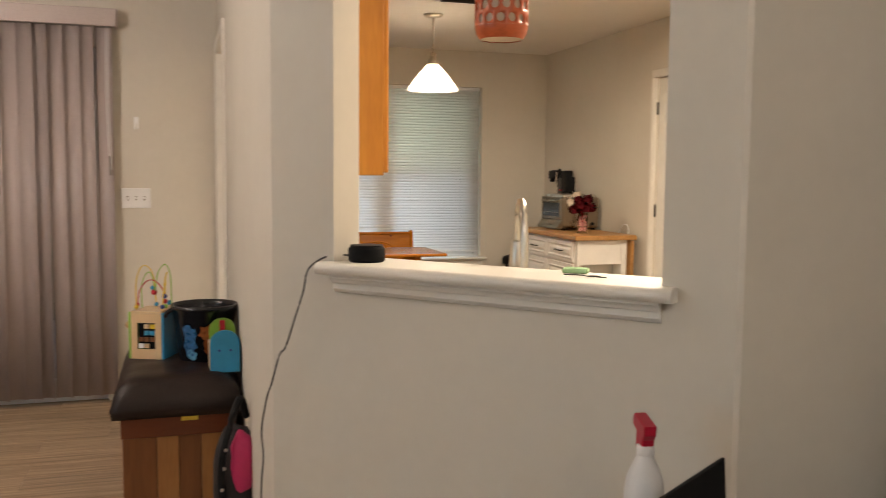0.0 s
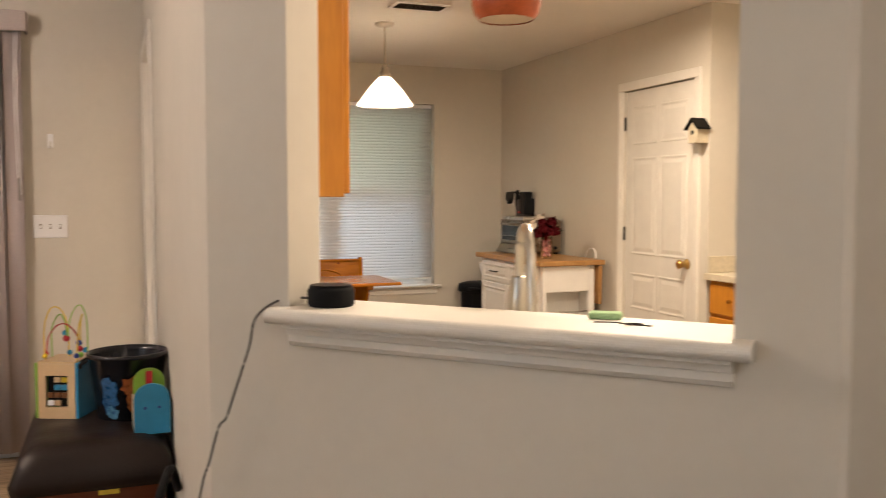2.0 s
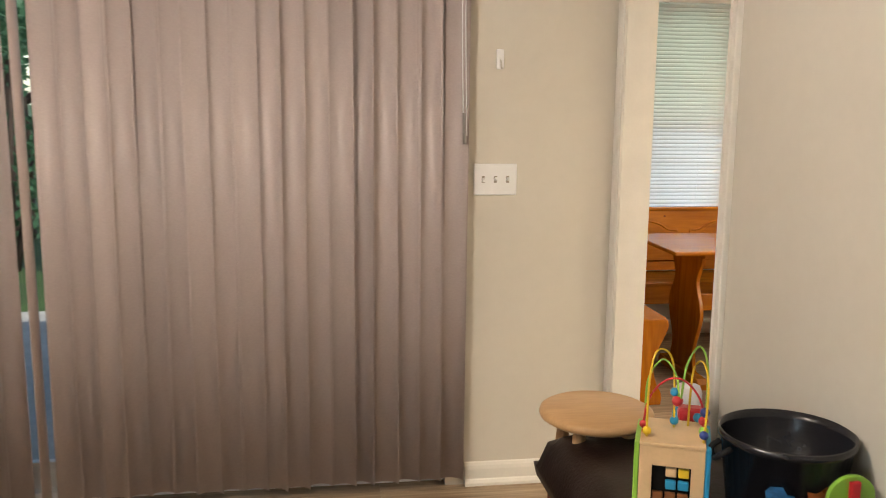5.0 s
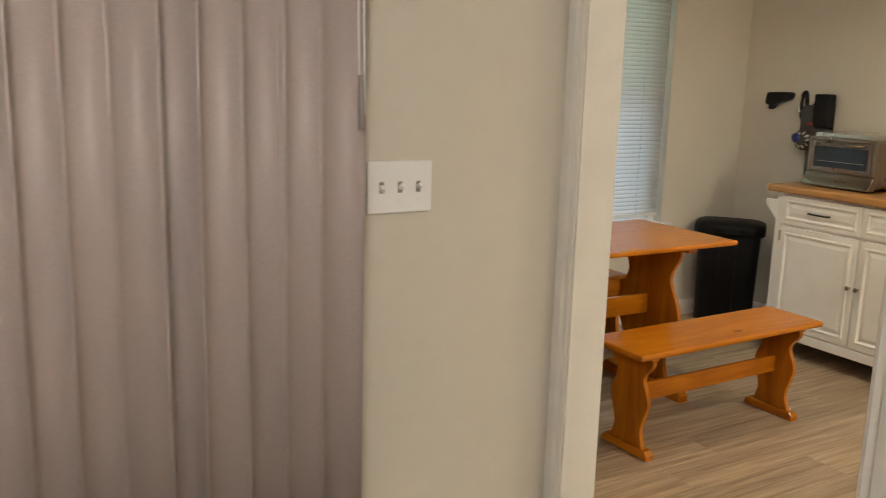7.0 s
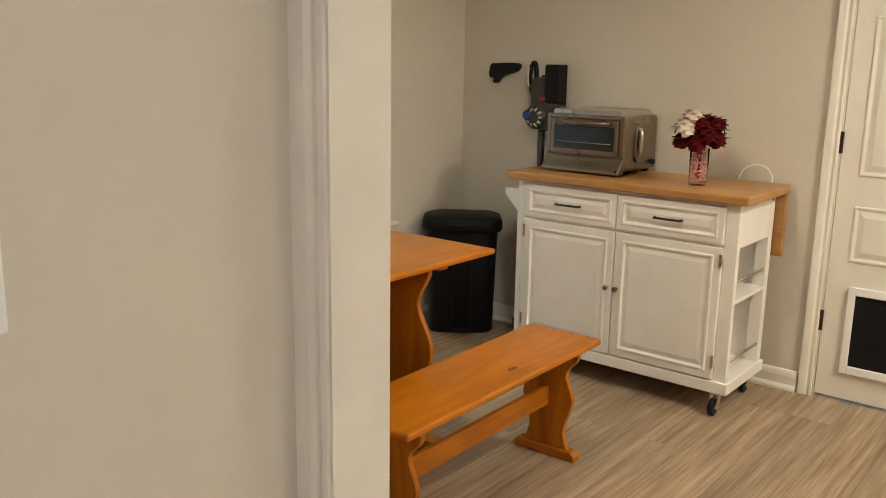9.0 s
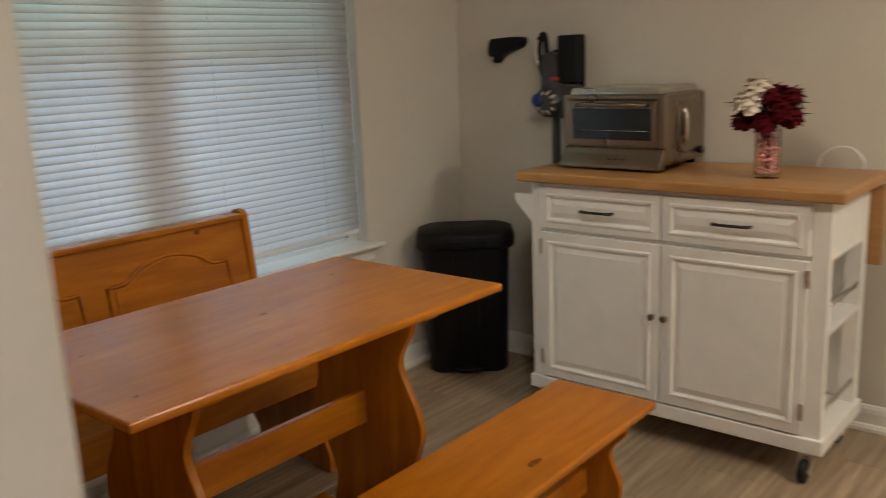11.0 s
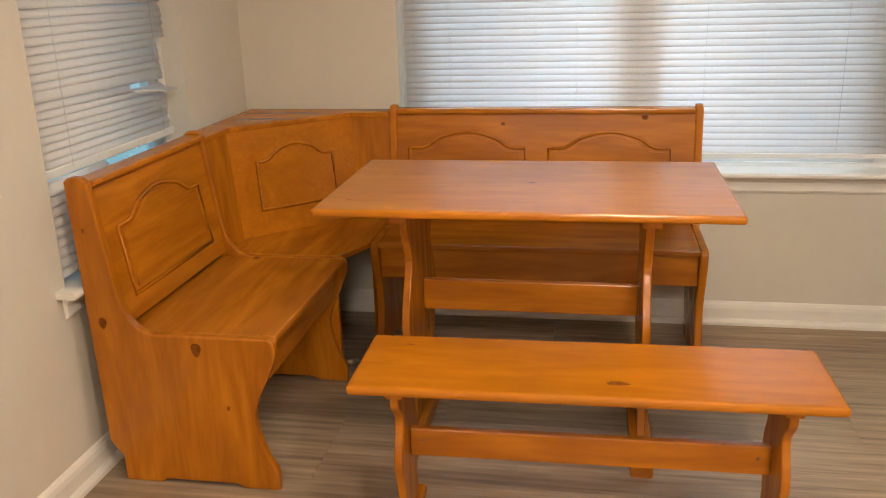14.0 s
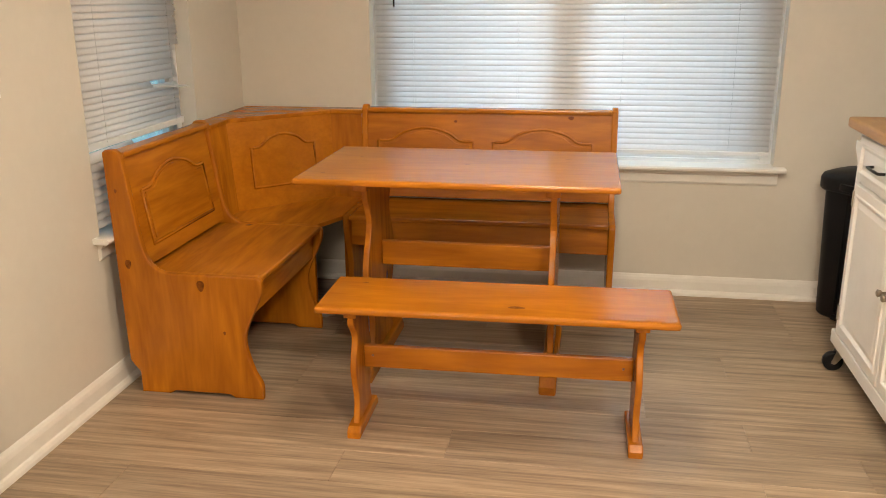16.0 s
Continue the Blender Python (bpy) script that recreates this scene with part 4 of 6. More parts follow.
# ---- stick vacuum on its wall mount ----
TOYRED = plain("signal_red", (0.40, 0.02, 0.02), 0.35)
vac = thing("cordless_vacuum", "black and grey cordless vacuum hanging on a wall mount", "vacuum cleaner", (WX, -0.55, 0.88))
VGREY = plain("vacuum_grey", (0.045, 0.04, 0.038), 0.4, vary=0.25)
part("dock", solid((-0.028, -0.105, 0.20), (0.0, 0.035, 0.46), 0.006), BLACK, vac)
part("battery", solid((-0.105, -0.125, 0.33), (-0.030, -0.035, 0.515), 0.009), BLACK, vac)
bm = bmesh.new()
prism(bm, curve_pts([(-0.120, 0.20), (0.030, 0.20), (0.052, 0.25), (0.045, 0.33), (0.040, 0.44), (-0.030, 0.44), (-0.050, 0.33), (-0.120, 0.32)], 3, True), 0, -0.100, -0.040, 0.006)
part("motor_body", bm, VGREY, vac)
bm = bmesh.new()
tube(bm, curve_pts([(-0.085, 0.030, 0.34), (-0.088, 0.052, 0.40), (-0.088, 0.060, 0.46), (-0.086, 0.052, 0.510), (-0.085, 0.034, 0.520), (-0.085, 0.026, 0.49), (-0.085, 0.022, 0.43)], 5), 0.012, 10)
part("grip", bm, BLACK, vac)
bm = bmesh.new()
tube(bm, curve_pts([(-0.100, 0.056, 0.40), (-0.103, 0.064, 0.45), (-0.102, 0.058, 0.50)], 4), 0.006, 8)
part("trigger_trim", bm, CHROME, vac, "bright trigger trim")
bm = bmesh.new()
tube(bm, [(-0.045, 0.005, 0.255), (-0.115, 0.005, 0.255), (-0.135, 0.005, 0.255)], [0.060, 0.060, 0.030], 22)
cyc = part("cyclone", bm, VGREY, vac)
for k in range(10):
    a = k / 10 * math.tau
    bm = bmesh.new()
    tube(bm, [(-0.105, 0.005 + 0.052 * math.cos(a), 0.255 + 0.052 * math.sin(a)), (-0.136, 0.005 + 0.034 * math.cos(a), 0.255 + 0.034 * math.sin(a))], [0.009, 0.006], 8)
    part("cone", bm, CHROME, cyc, "silver cyclone cone")
bm = bmesh.new()
tube(bm, [(-0.110, 0.040, 0.265), (-0.139, 0.038, 0.265), (-0.145, 0.038, 0.265)], [0.026, 0.026, 0.014], 16)
part("filter_cap", bm, plain("vacuum_blue", (0.015, 0.03, 0.20), 0.3, vary=0.2), cyc, "dark blue filter cap")
part("release_button", solid((-0.112, -0.045, 0.340), (-0.100, -0.010, 0.355), 0.003), TOYRED, vac, "red release button")
bm = bmesh.new()
tube(bm, [(-0.06, 0.0, 0.25), (-0.055, 0.0, 0.0), (-0.05, 0.0, -0.62)], 0.017, 12)
part("wand", bm, VGREY, vac, "dark grey metal wand")
bm = bmesh.new()
box(bm, (-0.12, -0.10, -0.88), (-0.01, 0.10, -0.80), 0.015)
tube(bm, [(-0.06, 0.0, -0.80), (-0.05, 0.0, -0.61)], 0.022, 12)
part("floor_head", bm, BLACK, vac)
tool = thing("vacuum_tool", "black vacuum nozzle attachment clipped to the wall", "vacuum tool", (WX, -0.275, 1.325))
bm = bmesh.new()
prism(bm, curve_pts([(-0.105, 0.072), (-0.100, 0.034), (-0.040, 0.014), (0.000, -0.004), (0.026, -0.030), (0.044, -0.022), (0.040, -0.006), (0.062, 0.000), (0.068, 0.024), (0.056, 0.066), (0.02, 0.072)], 4, True), 0, -0.055, -0.012, 0.005)
part("nozzle", bm, BLACK, tool)
part("clip", solid((-0.014, -0.03, 0.02), (0, 0.03, 0.06), 0.003), DARKM, tool)

# ---- trash can ----
can = thing("trash_can", "black plastic step trash can in the corner", "trash can", (2.772, -0.212, 0), -51)


def round_rect(w, d, r, n=5):
    out = []
    for sx, sy, a0 in ((1, 1, 0), (-1, 1, 90), (-1, -1, 180), (1, -1, 270)):
        for k in range(n + 1):
            a = radians(a0 + 90 * k / n)
            out.append((sx * (w - r) + r * math.cos(a), sy * (d - r) + r * math.sin(a)))
    return out


def stack(bm, rings):
    prev = None
    for w, d, r, z in rings:
        ring = [bm.verts.new((x, y, z)) for x, y in round_rect(w, d, r)]
        if prev:
            n = len(ring)
            for i in range(n):
                bm.faces.new((prev[i], prev[(i + 1) % n], ring[(i + 1) % n], ring[i])).smooth = True
        else:
            bm.faces.new(ring[::-1])
        prev = ring
    bm.faces.new(prev)


bm = bmesh.new()
stack(bm, [(0.158, 0.098, 0.05, 0.0), (0.168, 0.108, 0.055, 0.012), (0.182, 0.122, 0.06, 0.54), (0.184, 0.124, 0.06, 0.556)])
part("bin", bm, BLACK, can)
bm = bmesh.new()
stack(bm, [(0.198, 0.132, 0.07, 0.545), (0.206, 0.140, 0.075, 0.556), (0.206, 0.140, 0.075, 0.596), (0.200, 0.134, 0.075, 0.612), (0.175, 0.112, 0.075, 0.624), (0.10, 0.06, 0.05, 0.632)])
lid_part = part("lid", bm, BLACK, can)
bm = bmesh.new()
prism(bm, curve_pts([(-0.085, -0.120), (-0.070, -0.146), (0.0, -0.160), (0.070, -0.146), (0.085, -0.120)], 5), 2, 0.560, 0.588, 0.004)
part("lid_lip", bm, BLACK, lid_part)
part("pedal", solid((-0.050, -0.138, 0.010), (0.050, -0.095, 0.030), 0.006), BLACK, can)
for px in (-0.052, 0.044):
    part("front_rib", solid((px, -0.124, 0.04), (px + 0.008, -0.098, 0.545), 0.003), BLACK, can)

# ---- pendant lamp ----
pend = thing("pendant_lamp", "white glass cone pendant lamp on a nickel rod", "pendant lamp", (1.468, -1.60, H))
NICK = plain("satin_nickel", (0.52, 0.46, 0.38), 0.3, 1.0, vary=0.08)
bm = bmesh.new()
lathe(bm, [(0.066, -0.0), (0.066, -0.008), (0.055, -0.020), (0.012, -0.026)], 24)
part("canopy", bm, NICK, pend)
bm = bmesh.new()
tube(bm, [(0, 0, -0.02), (0, 0, -0.27)], 0.0055, 10)
part("rod", bm, NICK, pend)
bm = bmesh.new()
lathe(bm, [(0.006, -0.255), (0.02, -0.265), (0.024, -0.30), (0.036, -0.315), (0.038, -0.345), (0.02, -0.346)], 20)
part("socket", bm, NICK, pend)
bm = bmesh.new()
prof = [(0.030, -0.335), (0.060, -0.365), (0.105, -0.415), (0.150, -0.475), (0.180, -0.515), (0.186, -0.524)]
lathe(bm, prof + [(r - 0.003, z) for r, z in prof[::-1]], 40, caps=False)
part("shade", bm, SHADEG, pend, "white glass cone shade")
bm = bmesh.new()
blob(bm, (0, 0, -0.415), (0.030, 0.030, 0.038))
part("bulb", bm, BULB, pend)

# ---- ceiling fixtures ----


def ceiling_light(label, x, y):
    fitting = thing("ceiling_light", label, "ceiling light", (x, y, H))
    bm = bmesh.new()
    lathe(bm, [(0.195, 0), (0.195, -0.022), (0.185, -0.026), (0.175, -0.026)], 32)
    part("rim", bm, FRAMEW, fitting)
    bm = bmesh.new()
    lathe(bm, [(0.175, -0.026), (0.165, -0.050), (0.13, -0.075), (0.07, -0.090), (0.01, -0.094)], 32)
    part("diffuser", bm, DIFF, fitting)


ceiling_light("round flush ceiling light with a white diffuser", 2.20, -3.31)
# No fitting is seen here; this one goes with the added lamp.
ceiling_light("unseen round ceiling light added to light the living room", -1.8, -4.25)
# Fitting assumed for the unseen second kitchen lamp.
ceiling_light("unseen round flush ceiling light assumed over the kitchen floor", 1.65, -5.0)
# Invented fitting for the grey wall's fill lamp.
ceiling_light("unseen round ceiling light added to brighten the grey wall", 0.5, -8.2)
vent = thing("ceiling_vent", "white slatted air vent in the ceiling", "air vent", (1.51, -2.15, H))
part("frame", boxes(((-0.165, -0.085, -0.008), (0.165, -0.062, 0)), ((-0.165, 0.062, -0.008), (0.165, 0.085, 0)), ((-0.165, -0.062, -0.008), (-0.142, 0.062, 0)), ((0.142, -0.062, -0.008), (0.165, 0.062, 0))), FRAMEW, vent)
part("backing", solid((-0.142, -0.062, -0.002), (0.142, 0.062, -0.0005)), BLACK, vent)
for i in range(8):
    bm = boxes(((-0.142, -0.008, -0.0008), (0.142, 0.008, 0.0008)))
    s = part("louvre", bm, DARKM, vent, "dark grey louvre")
    s.matrix_basis = pose(0, -0.054 + i * 0.0155, -0.007, 35)

# ---- white panel door with a pet flap ----
door = tagged(new("door_1"), "white six-panel door with a black pet flap", "door", kind="structure")
door.matrix_world = pose(WX + 0.012, -1.970, 0)
part("leaf", boxes(((0, -0.738, 0.012), (0.036, -0.002, 2.045), 0.002)), TRIM, door)
for ya, yb in ((-0.345, -0.085), (-0.655, -0.395)):
    for za, zb in ((1.70, 1.93), (0.98, 1.60), (0.62, 0.84)):
        bm = bmesh.new()
        moulded(bm, 0, ya - 0.008, yb + 0.008, za - 0.008, zb + 0.008, ((0, 0.002), (0, -0.0015), (0.004, -0.0045), (0.010, -0.0045), (0.018, -0.001), (0.024, -0.001), (0.046, -0.006)))
        part("panel", bm, TRIM, door)
flap = part("pet_flap", boxes(((-0.018, -0.125, 0.13), (0.0, -0.095, 0.51), 0.004), ((-0.018, -0.585, 0.13), (0.0, -0.555, 0.51), 0.004), ((-0.018, -0.555, 0.13), (0, -0.125, 0.165), 0.004), ((-0.018, -0.555, 0.475), (0, -0.125, 0.51), 0.004)), FRAMEW, door, "white pet flap frame")
part("flap", solid((-0.006, -0.555, 0.165), (-0.001, -0.125, 0.475)), BLACK, flap, "black vinyl flap")
for z in (0.30, 1.06, 1.79):
    part("hinge", solid((-0.016, -0.008, z), (-0.004, 0.006, z + 0.09), 0.002), DARKM, door)
bm = bmesh.new()
tube(bm, [(-0.001, -0.675, 0.945), (-0.008, -0.675, 0.945), (-0.035, -0.675, 0.945), (-0.040, -0.675, 0.945), (-0.060, -0.675, 0.945), (-0.072, -0.675, 0.945)], [0.033, 0.030, 0.012, 0.022, 0.029, 0.016], 18)
part("door_knob", bm, BRASS, door, "polished brass door knob")

# ---- kitchen ----
upper = thing("wall_cabinet", "honey oak kitchen wall cabinet", "cabinet", (PK, -4.56, 1.345))
part("body", solid((0, 0, 0), (0.345, 1.20, 0.90), 0.003), OAK, upper)
for i in range(3):
    part("door", solid((0.346, 0.01 + i * 0.395, 0.01), (0.364, 0.395 + i * 0.395, 0.89), 0.004), OAK, upper)
base = thing("base_cabinet", "oak base cabinet with drawers in the kitchen alcove", "cabinet", (3.04, -2.87, 0))
part("body", solid((0, -1.20, 0.09), (0.60, 0, 0.87), 0.003), OAK, base)
for i in range(3):
    d = part("drawer", solid((-0.018, -0.385 - i * 0.395, 0.68), (0, -0.012 - i * 0.395, 0.85), 0.005), OAK, base)
    bm = bmesh.new()
    tube(bm, [(-0.018, -0.20 - i * 0.395, 0.765), (-0.035, -0.20 - i * 0.395, 0.765), (-0.042, -0.20 - i * 0.395, 0.765)], [0.006, 0.013, 0.010], 10)
    part("knob", bm, BRASS, d)
    part("door", solid((-0.018, -0.385 - i * 0.395, 0.11), (0, -0.012 - i * 0.395, 0.66), 0.005), OAK, base)
part("toe_kick", solid((0.05, -1.20, 0), (0.60, 0, 0.09)), DARKW, base)
top = thing("countertop", "cream laminate countertop with a backsplash", "countertop", (3.0, -2.853, 0.872))
LAMI = plain("cream_laminate", (0.62, 0.55, 0.42), 0.35, vary=0.12, scale=40)
part("slab", solid((0, -1.22, 0), (0.67, 0, 0.038), 0.005), LAMI, top)
part("backsplash", solid((0.03, -0.02, 0.038), (0.65, 0, 0.135), 0.004), LAMI, top)
bird = thing("birdhouse", "small cream birdhouse with a dark roof hung beside the door", "birdhouse", (WX, -2.805, 1.66))
bm = bmesh.new()
prism(bm, [(-0.04, 0), (0.04, 0), (0.04, 0.085), (0, 0.125), (-0.04, 0.085)], 0, -0.085, -0.004, 0.002)
part("house", bm, plain("cream_wood", (0.60, 0.52, 0.38), 0.6, vary=0.2), bird)
bm = bmesh.new()
prism(bm, [(-0.060, 0.075), (0, 0.132), (0.060, 0.075), (0.060, 0.085), (0, 0.145), (-0.060, 0.085)], 0, -0.10, -0.001)
part("roof", bm, DARKW, bird, "dark wooden roof")
# A black disc stands in for the shade inside the entrance hole.
bm = bmesh.new()
tube(bm, [(-0.085, 0, 0.06), (-0.087, 0, 0.06)], 0.013, 12)
part("entrance_hole", bm, BLACK, bird)

sink = thing("sink_counter", "cream laminate sink counter behind the pass-through wall", "countertop")
sink.matrix_world = DIAG
part("slab", boxes(((-0.05, 0.137, 0.872), (1.0, 0.28, 0.91)), ((-0.05, 0.62, 0.872), (1.0, 0.72, 0.91)), ((-0.05, 0.28, 0.872), (0.12, 0.62, 0.91)), ((0.68, 0.28, 0.872), (1.0, 0.62, 0.91))), LAMI, sink)
part("body", boxes(((0.0, 0.14, 0.09), (0.95, 0.68, 0.70), 0.003)), OAK, sink)
part("basin", boxes(((0.12, 0.28, 0.72), (0.68, 0.62, 0.73)), ((0.12, 0.28, 0.73), (0.13, 0.62, 0.905)), ((0.67, 0.28, 0.73), (0.68, 0.62, 0.905)), ((0.13, 0.28, 0.73), (0.67, 0.29, 0.905)), ((0.13, 0.61, 0.73), (0.67, 0.62, 0.905))), CHROME, sink)
tap = thing("kitchen_faucet", "brushed steel pull-down gooseneck faucet at the sink", "faucet")
tap.matrix_world = DIAG @ pose(0.465, 0.24, 0.91)
bm = bmesh.new()
lathe(bm, [(0.030, 0), (0.030, 0.006), (0.024, 0.012), (0.022, 0.10), (0.017, 0.115)], 18)
part("base", bm, CHROME, tap)
bm = bmesh.new()
tube(bm, curve_pts([(0, 0, 0.10), (0, 0, 0.22), (-0.004, 0.004, 0.29), (-0.018, 0.024, 0.350), (-0.036, 0.050, 0.366), (-0.056, 0.078, 0.345), (-0.068, 0.096, 0.285), (-0.071, 0.100, 0.25)], 6), 0.0115, 14)
part("neck", bm, CHROME, tap)
bm = bmesh.new()
tube(bm, [(-0.071, 0.100, 0.255), (-0.071, 0.100, 0.25), (-0.072, 0.101, 0.20), (-0.074, 0.103, 0.13), (-0.074, 0.103, 0.12)], [0.017, 0.019, 0.022, 0.028, 0.022], 14)
part("spray_head", bm, CHROME, tap)
bm = bmesh.new()
tube(bm, [(0.02, 0.0, 0.07), (0.05, -0.01, 0.085), (0.085, -0.02, 0.12)], [0.010, 0.008, 0.007], 8)
part("lever", bm, CHROME, tap)

lan = thing("hanging_lantern", "orange perforated ceramic lantern hanging in the pass-through", "lantern")
lan.matrix_world = DIAG @ pose(0.480, 0.06, 1.683)
ORANGE = plain("orange_glaze", (0.56, 0.115, 0.035), 0.35, vary=0.2, scale=30)
bm = bmesh.new()
R0, SEG, ROWS = 0.066, 14, 7
prof = [(0.80, 0.0), (0.94, 0.012)] + [(1.0, 0.03 + 0.032 * i) for i in range(ROWS + 1)] + [(0.93, 0.275), (0.55, 0.295), (0.2, 0.30)]


def cyl(k, z, r):
    a = k / SEG * math.tau
    return Vector((r * math.cos(a), r * math.sin(a), z))


def quad(bm, a, b, c, d):
    f = bm.faces.new([bm.verts.new(p) for p in (a, b, c, d)])
    f.smooth = True


for (r0, z0), (r1, z1) in zip(prof, prof[1:]):
    for k in range(SEG):
        holes = r0 == 1.0 and r1 == 1.0
        off = 0.5 * (round((z0 - 0.03) / 0.032) % 2) if holes else 0
        if not holes:
            quad(bm, cyl(k, z0, R0 * r0), cyl(k + 1, z0, R0 * r0), cyl(k + 1, z1, R0 * r1), cyl(k, z1, R0 * r1))
            continue
        n = 8
        zc, kc = (z0 + z1) / 2, k + 0.5 + off
        inner, outer = [], []
        for j in range(n):
            a = math.tau * j / n
            ca, sa = math.cos(a), math.sin(a)
            m = max(abs(ca), abs(sa))
            inner.append(cyl(kc + 0.36 * ca, zc + 0.36 * 0.032 * sa, R0))
            outer.append(cyl(kc + 0.5 * ca / m, zc + 0.016 * sa / m, R0))
        for j in range(n):
            quad(bm, outer[j], outer[(j + 1) % n], inner[(j + 1) % n], inner[j])
            c, d = inner[j].copy(), inner[(j + 1) % n].copy()
            for q in (c, d):
                q.x, q.y = q.x * 0.93, q.y * 0.93
            quad(bm, inner[j], inner[(j + 1) % n], d, c)
bmesh.ops.remove_doubles(bm, verts=bm.verts[:], dist=0.0004)
part("shade", bm, ORANGE, lan)
bm = bmesh.new()
lathe(bm, [(0.052, 0.002), (0.060, 0.02), (0.060, 0.27), (0.02, 0.285)], 20)
part("liner", bm, plain("cream_liner", (0.62, 0.50, 0.36), 0.5), lan, "pale inner liner seen through the holes")
bm = bmesh.new()
tube(bm, [(0, 0, 0.298), (0, 0, 0.515)], 0.003, 6)
part("hanging_cord", bm, DARKW, lan)

speak = thing("smart_speaker", "black round smart speaker on the white sill", "speaker")
speak.matrix_world = DIAG @ pose(0.072, 0.055, 1.108)
bm = bmesh.new()
lathe(bm, [(0.046, 0), (0.050, 0.004), (0.051, 0.010), (0.051, 0.034), (0.047, 0.042), (0.040, 0.0445), (0.01, 0.0445)], 32)
FABRIC = plain("speaker_fabric", (0.008, 0.008, 0.009), 0.8, fine=400, bumpy=0.4)
FABRIC.node_tree.nodes["Principled BSDF"].inputs["Specular IOR Level"].default_value = 0.15
part("body", bm, FABRIC, speak)
bm = bmesh.new()
lathe(bm, [(0.046, 0.0448), (0.046, 0.0462), (0.040, 0.0468), (0.005, 0.0468)], 32)
part("top_ring", bm, BLACK, speak)
cable = thing("power_cable", "thin dark cable hanging from the speaker down the wall", "cable")
cable.matrix_world = DIAG
bm = bmesh.new()
wave = curve_pts([(0.025, 0.075, 1.118), (-0.012, 0.03, 1.124), (-0.034, -0.015, 1.114), (-0.046, -0.056, 1.085), (-0.070, -0.045, 1.03), (-0.097, -0.032, 0.985), (-0.125, -0.03, 0.92), (-0.152, -0.03, 0.855), (-0.175, -0.03, 0.83), (-0.205, -0.03, 0.745), (-0.224, -0.03, 0.70), (-0.246, -0.03, 0.60), (-0.240, -0.03, 0.52), (-0.250, -0.03, 0.41), (-0.248, -0.03, 0.2), (-0.26, -0.03, 0.006)], 6)
tube(bm, wave, 0.0028, 6)
part("cable", bm, plain("dark_cable", (0.07, 0.065, 0.06), 0.5), cable)
spg = thing("sponge", "pale green sponge on the sill edge", "sponge")
spg.matrix_world = DIAG @ pose(0.66, 0.135, 1.108, 0, 0, 12)
part("pad", solid((-0.032, -0.020, 0), (0.032, 0.020, 0.013), 0.005), plain("green_sponge", (0.36, 0.56, 0.30), 0.9, bumpy=0.6), spg)
wire = thing("wire_clip", "small dark twist of wire lying on the sill", "wire")
wire.matrix_world = DIAG @ pose(0.72, 0.06, 1.1095)
bm = bmesh.new()
tube(bm, curve_pts([(-0.06, 0, 0.0015), (-0.02, 0.012, 0.0015), (0.01, -0.006, 0.0015), (0.03, 0.010, 0.0015), (0.015, 0.016, 0.0015), (0.0, 0.004, 0.0015), (0.05, -0.004, 0.0015)], 5), 0.0014, 5)
part("strand", bm, DARKM, wire)

# ---- wall fittings in the living room ----
plate = thing("switch_plate", "white three-gang switch plate on the wall", "light switch", (-0.484, BY, 1.197))
part("cover", solid((-0.0815, -0.007, -0.0585), (0.0815, 0, 0.0585), 0.004), FRAMEW, plate)
for sx, up in ((-0.046, 1), (0, -1), (0.046, -1)):
    part("slot", solid((sx - 0.0055, -0.0078, -0.0125), (sx + 0.0055, -0.0068, 0.0125)), plain("slot_grey", (0.30, 0.27, 0.23), 0.6), plate)
    t = part("toggle", solid((-0.0042, -0.016, -0.005), (0.0042, 0, 0.005), 0.0015), FRAMEW, plate)
    t.matrix_basis = pose(sx, -0.006, 0.002 * up, 28 * up)
    for sz in (-0.030, 0.030):
        bm = bmesh.new()
        tube(bm, [(sx, -0.0065, sz), (sx, -0.0085, sz)], 0.003, 8)
        part("screw", bm, FRAMEW, plate)
hook = thing("wall_sensor", "small white sensor with a hook on the wall", "sensor", (-0.474, BY, 1.632))
part("base", solid((-0.014, -0.012, -0.035), (0.014, 0, 0.038), 0.006), FRAMEW, hook)
bm = bmesh.new()
tube(bm, curve_pts([(0, -0.012, -0.002), (0.0, -0.022, -0.014), (0, -0.024, -0.026), (0.004, -0.02, -0.032)], 4), 0.003, 8)
part("hook", bm, CHROME, hook)
sw = thing("switch_plate", "white single switch plate in the dining area", "light switch", (0, -1.742, 1.125), 90)
part("cover", solid((-0.035, -0.007, -0.0585), (0.035, 0, 0.0585), 0.004), FRAMEW, sw)
part("toggle", solid((-0.005, -0.016, -0.004), (0.005, -0.006, 0.008), 0.002), FRAMEW, sw)

# damaged blind in the side window: the lower slats hang askew and some are gone
sb = thing("window_blind", "white slatted blind with bent and missing lower slats", "blind", (-0.038, -1.300, 0), 90)
part("headrail", boxes(((0, -0.025, 2.10), (0.80, 0.02, 2.14), 0.003)), FRAMEW, sb)
full, worn, short = slat_mesh(0.745, 0.029), slat_mesh(0.700, 0.029), slat_mesh(0.50, 0.029)
rng = random.Random(8)


def hang(me, x, y, z, rx, ry=0.0, rz=0.0, to=sb):
    v = new("slat", me)
    v.parent = to
    v.matrix_basis = pose(x, y, z, rx, ry, rz)


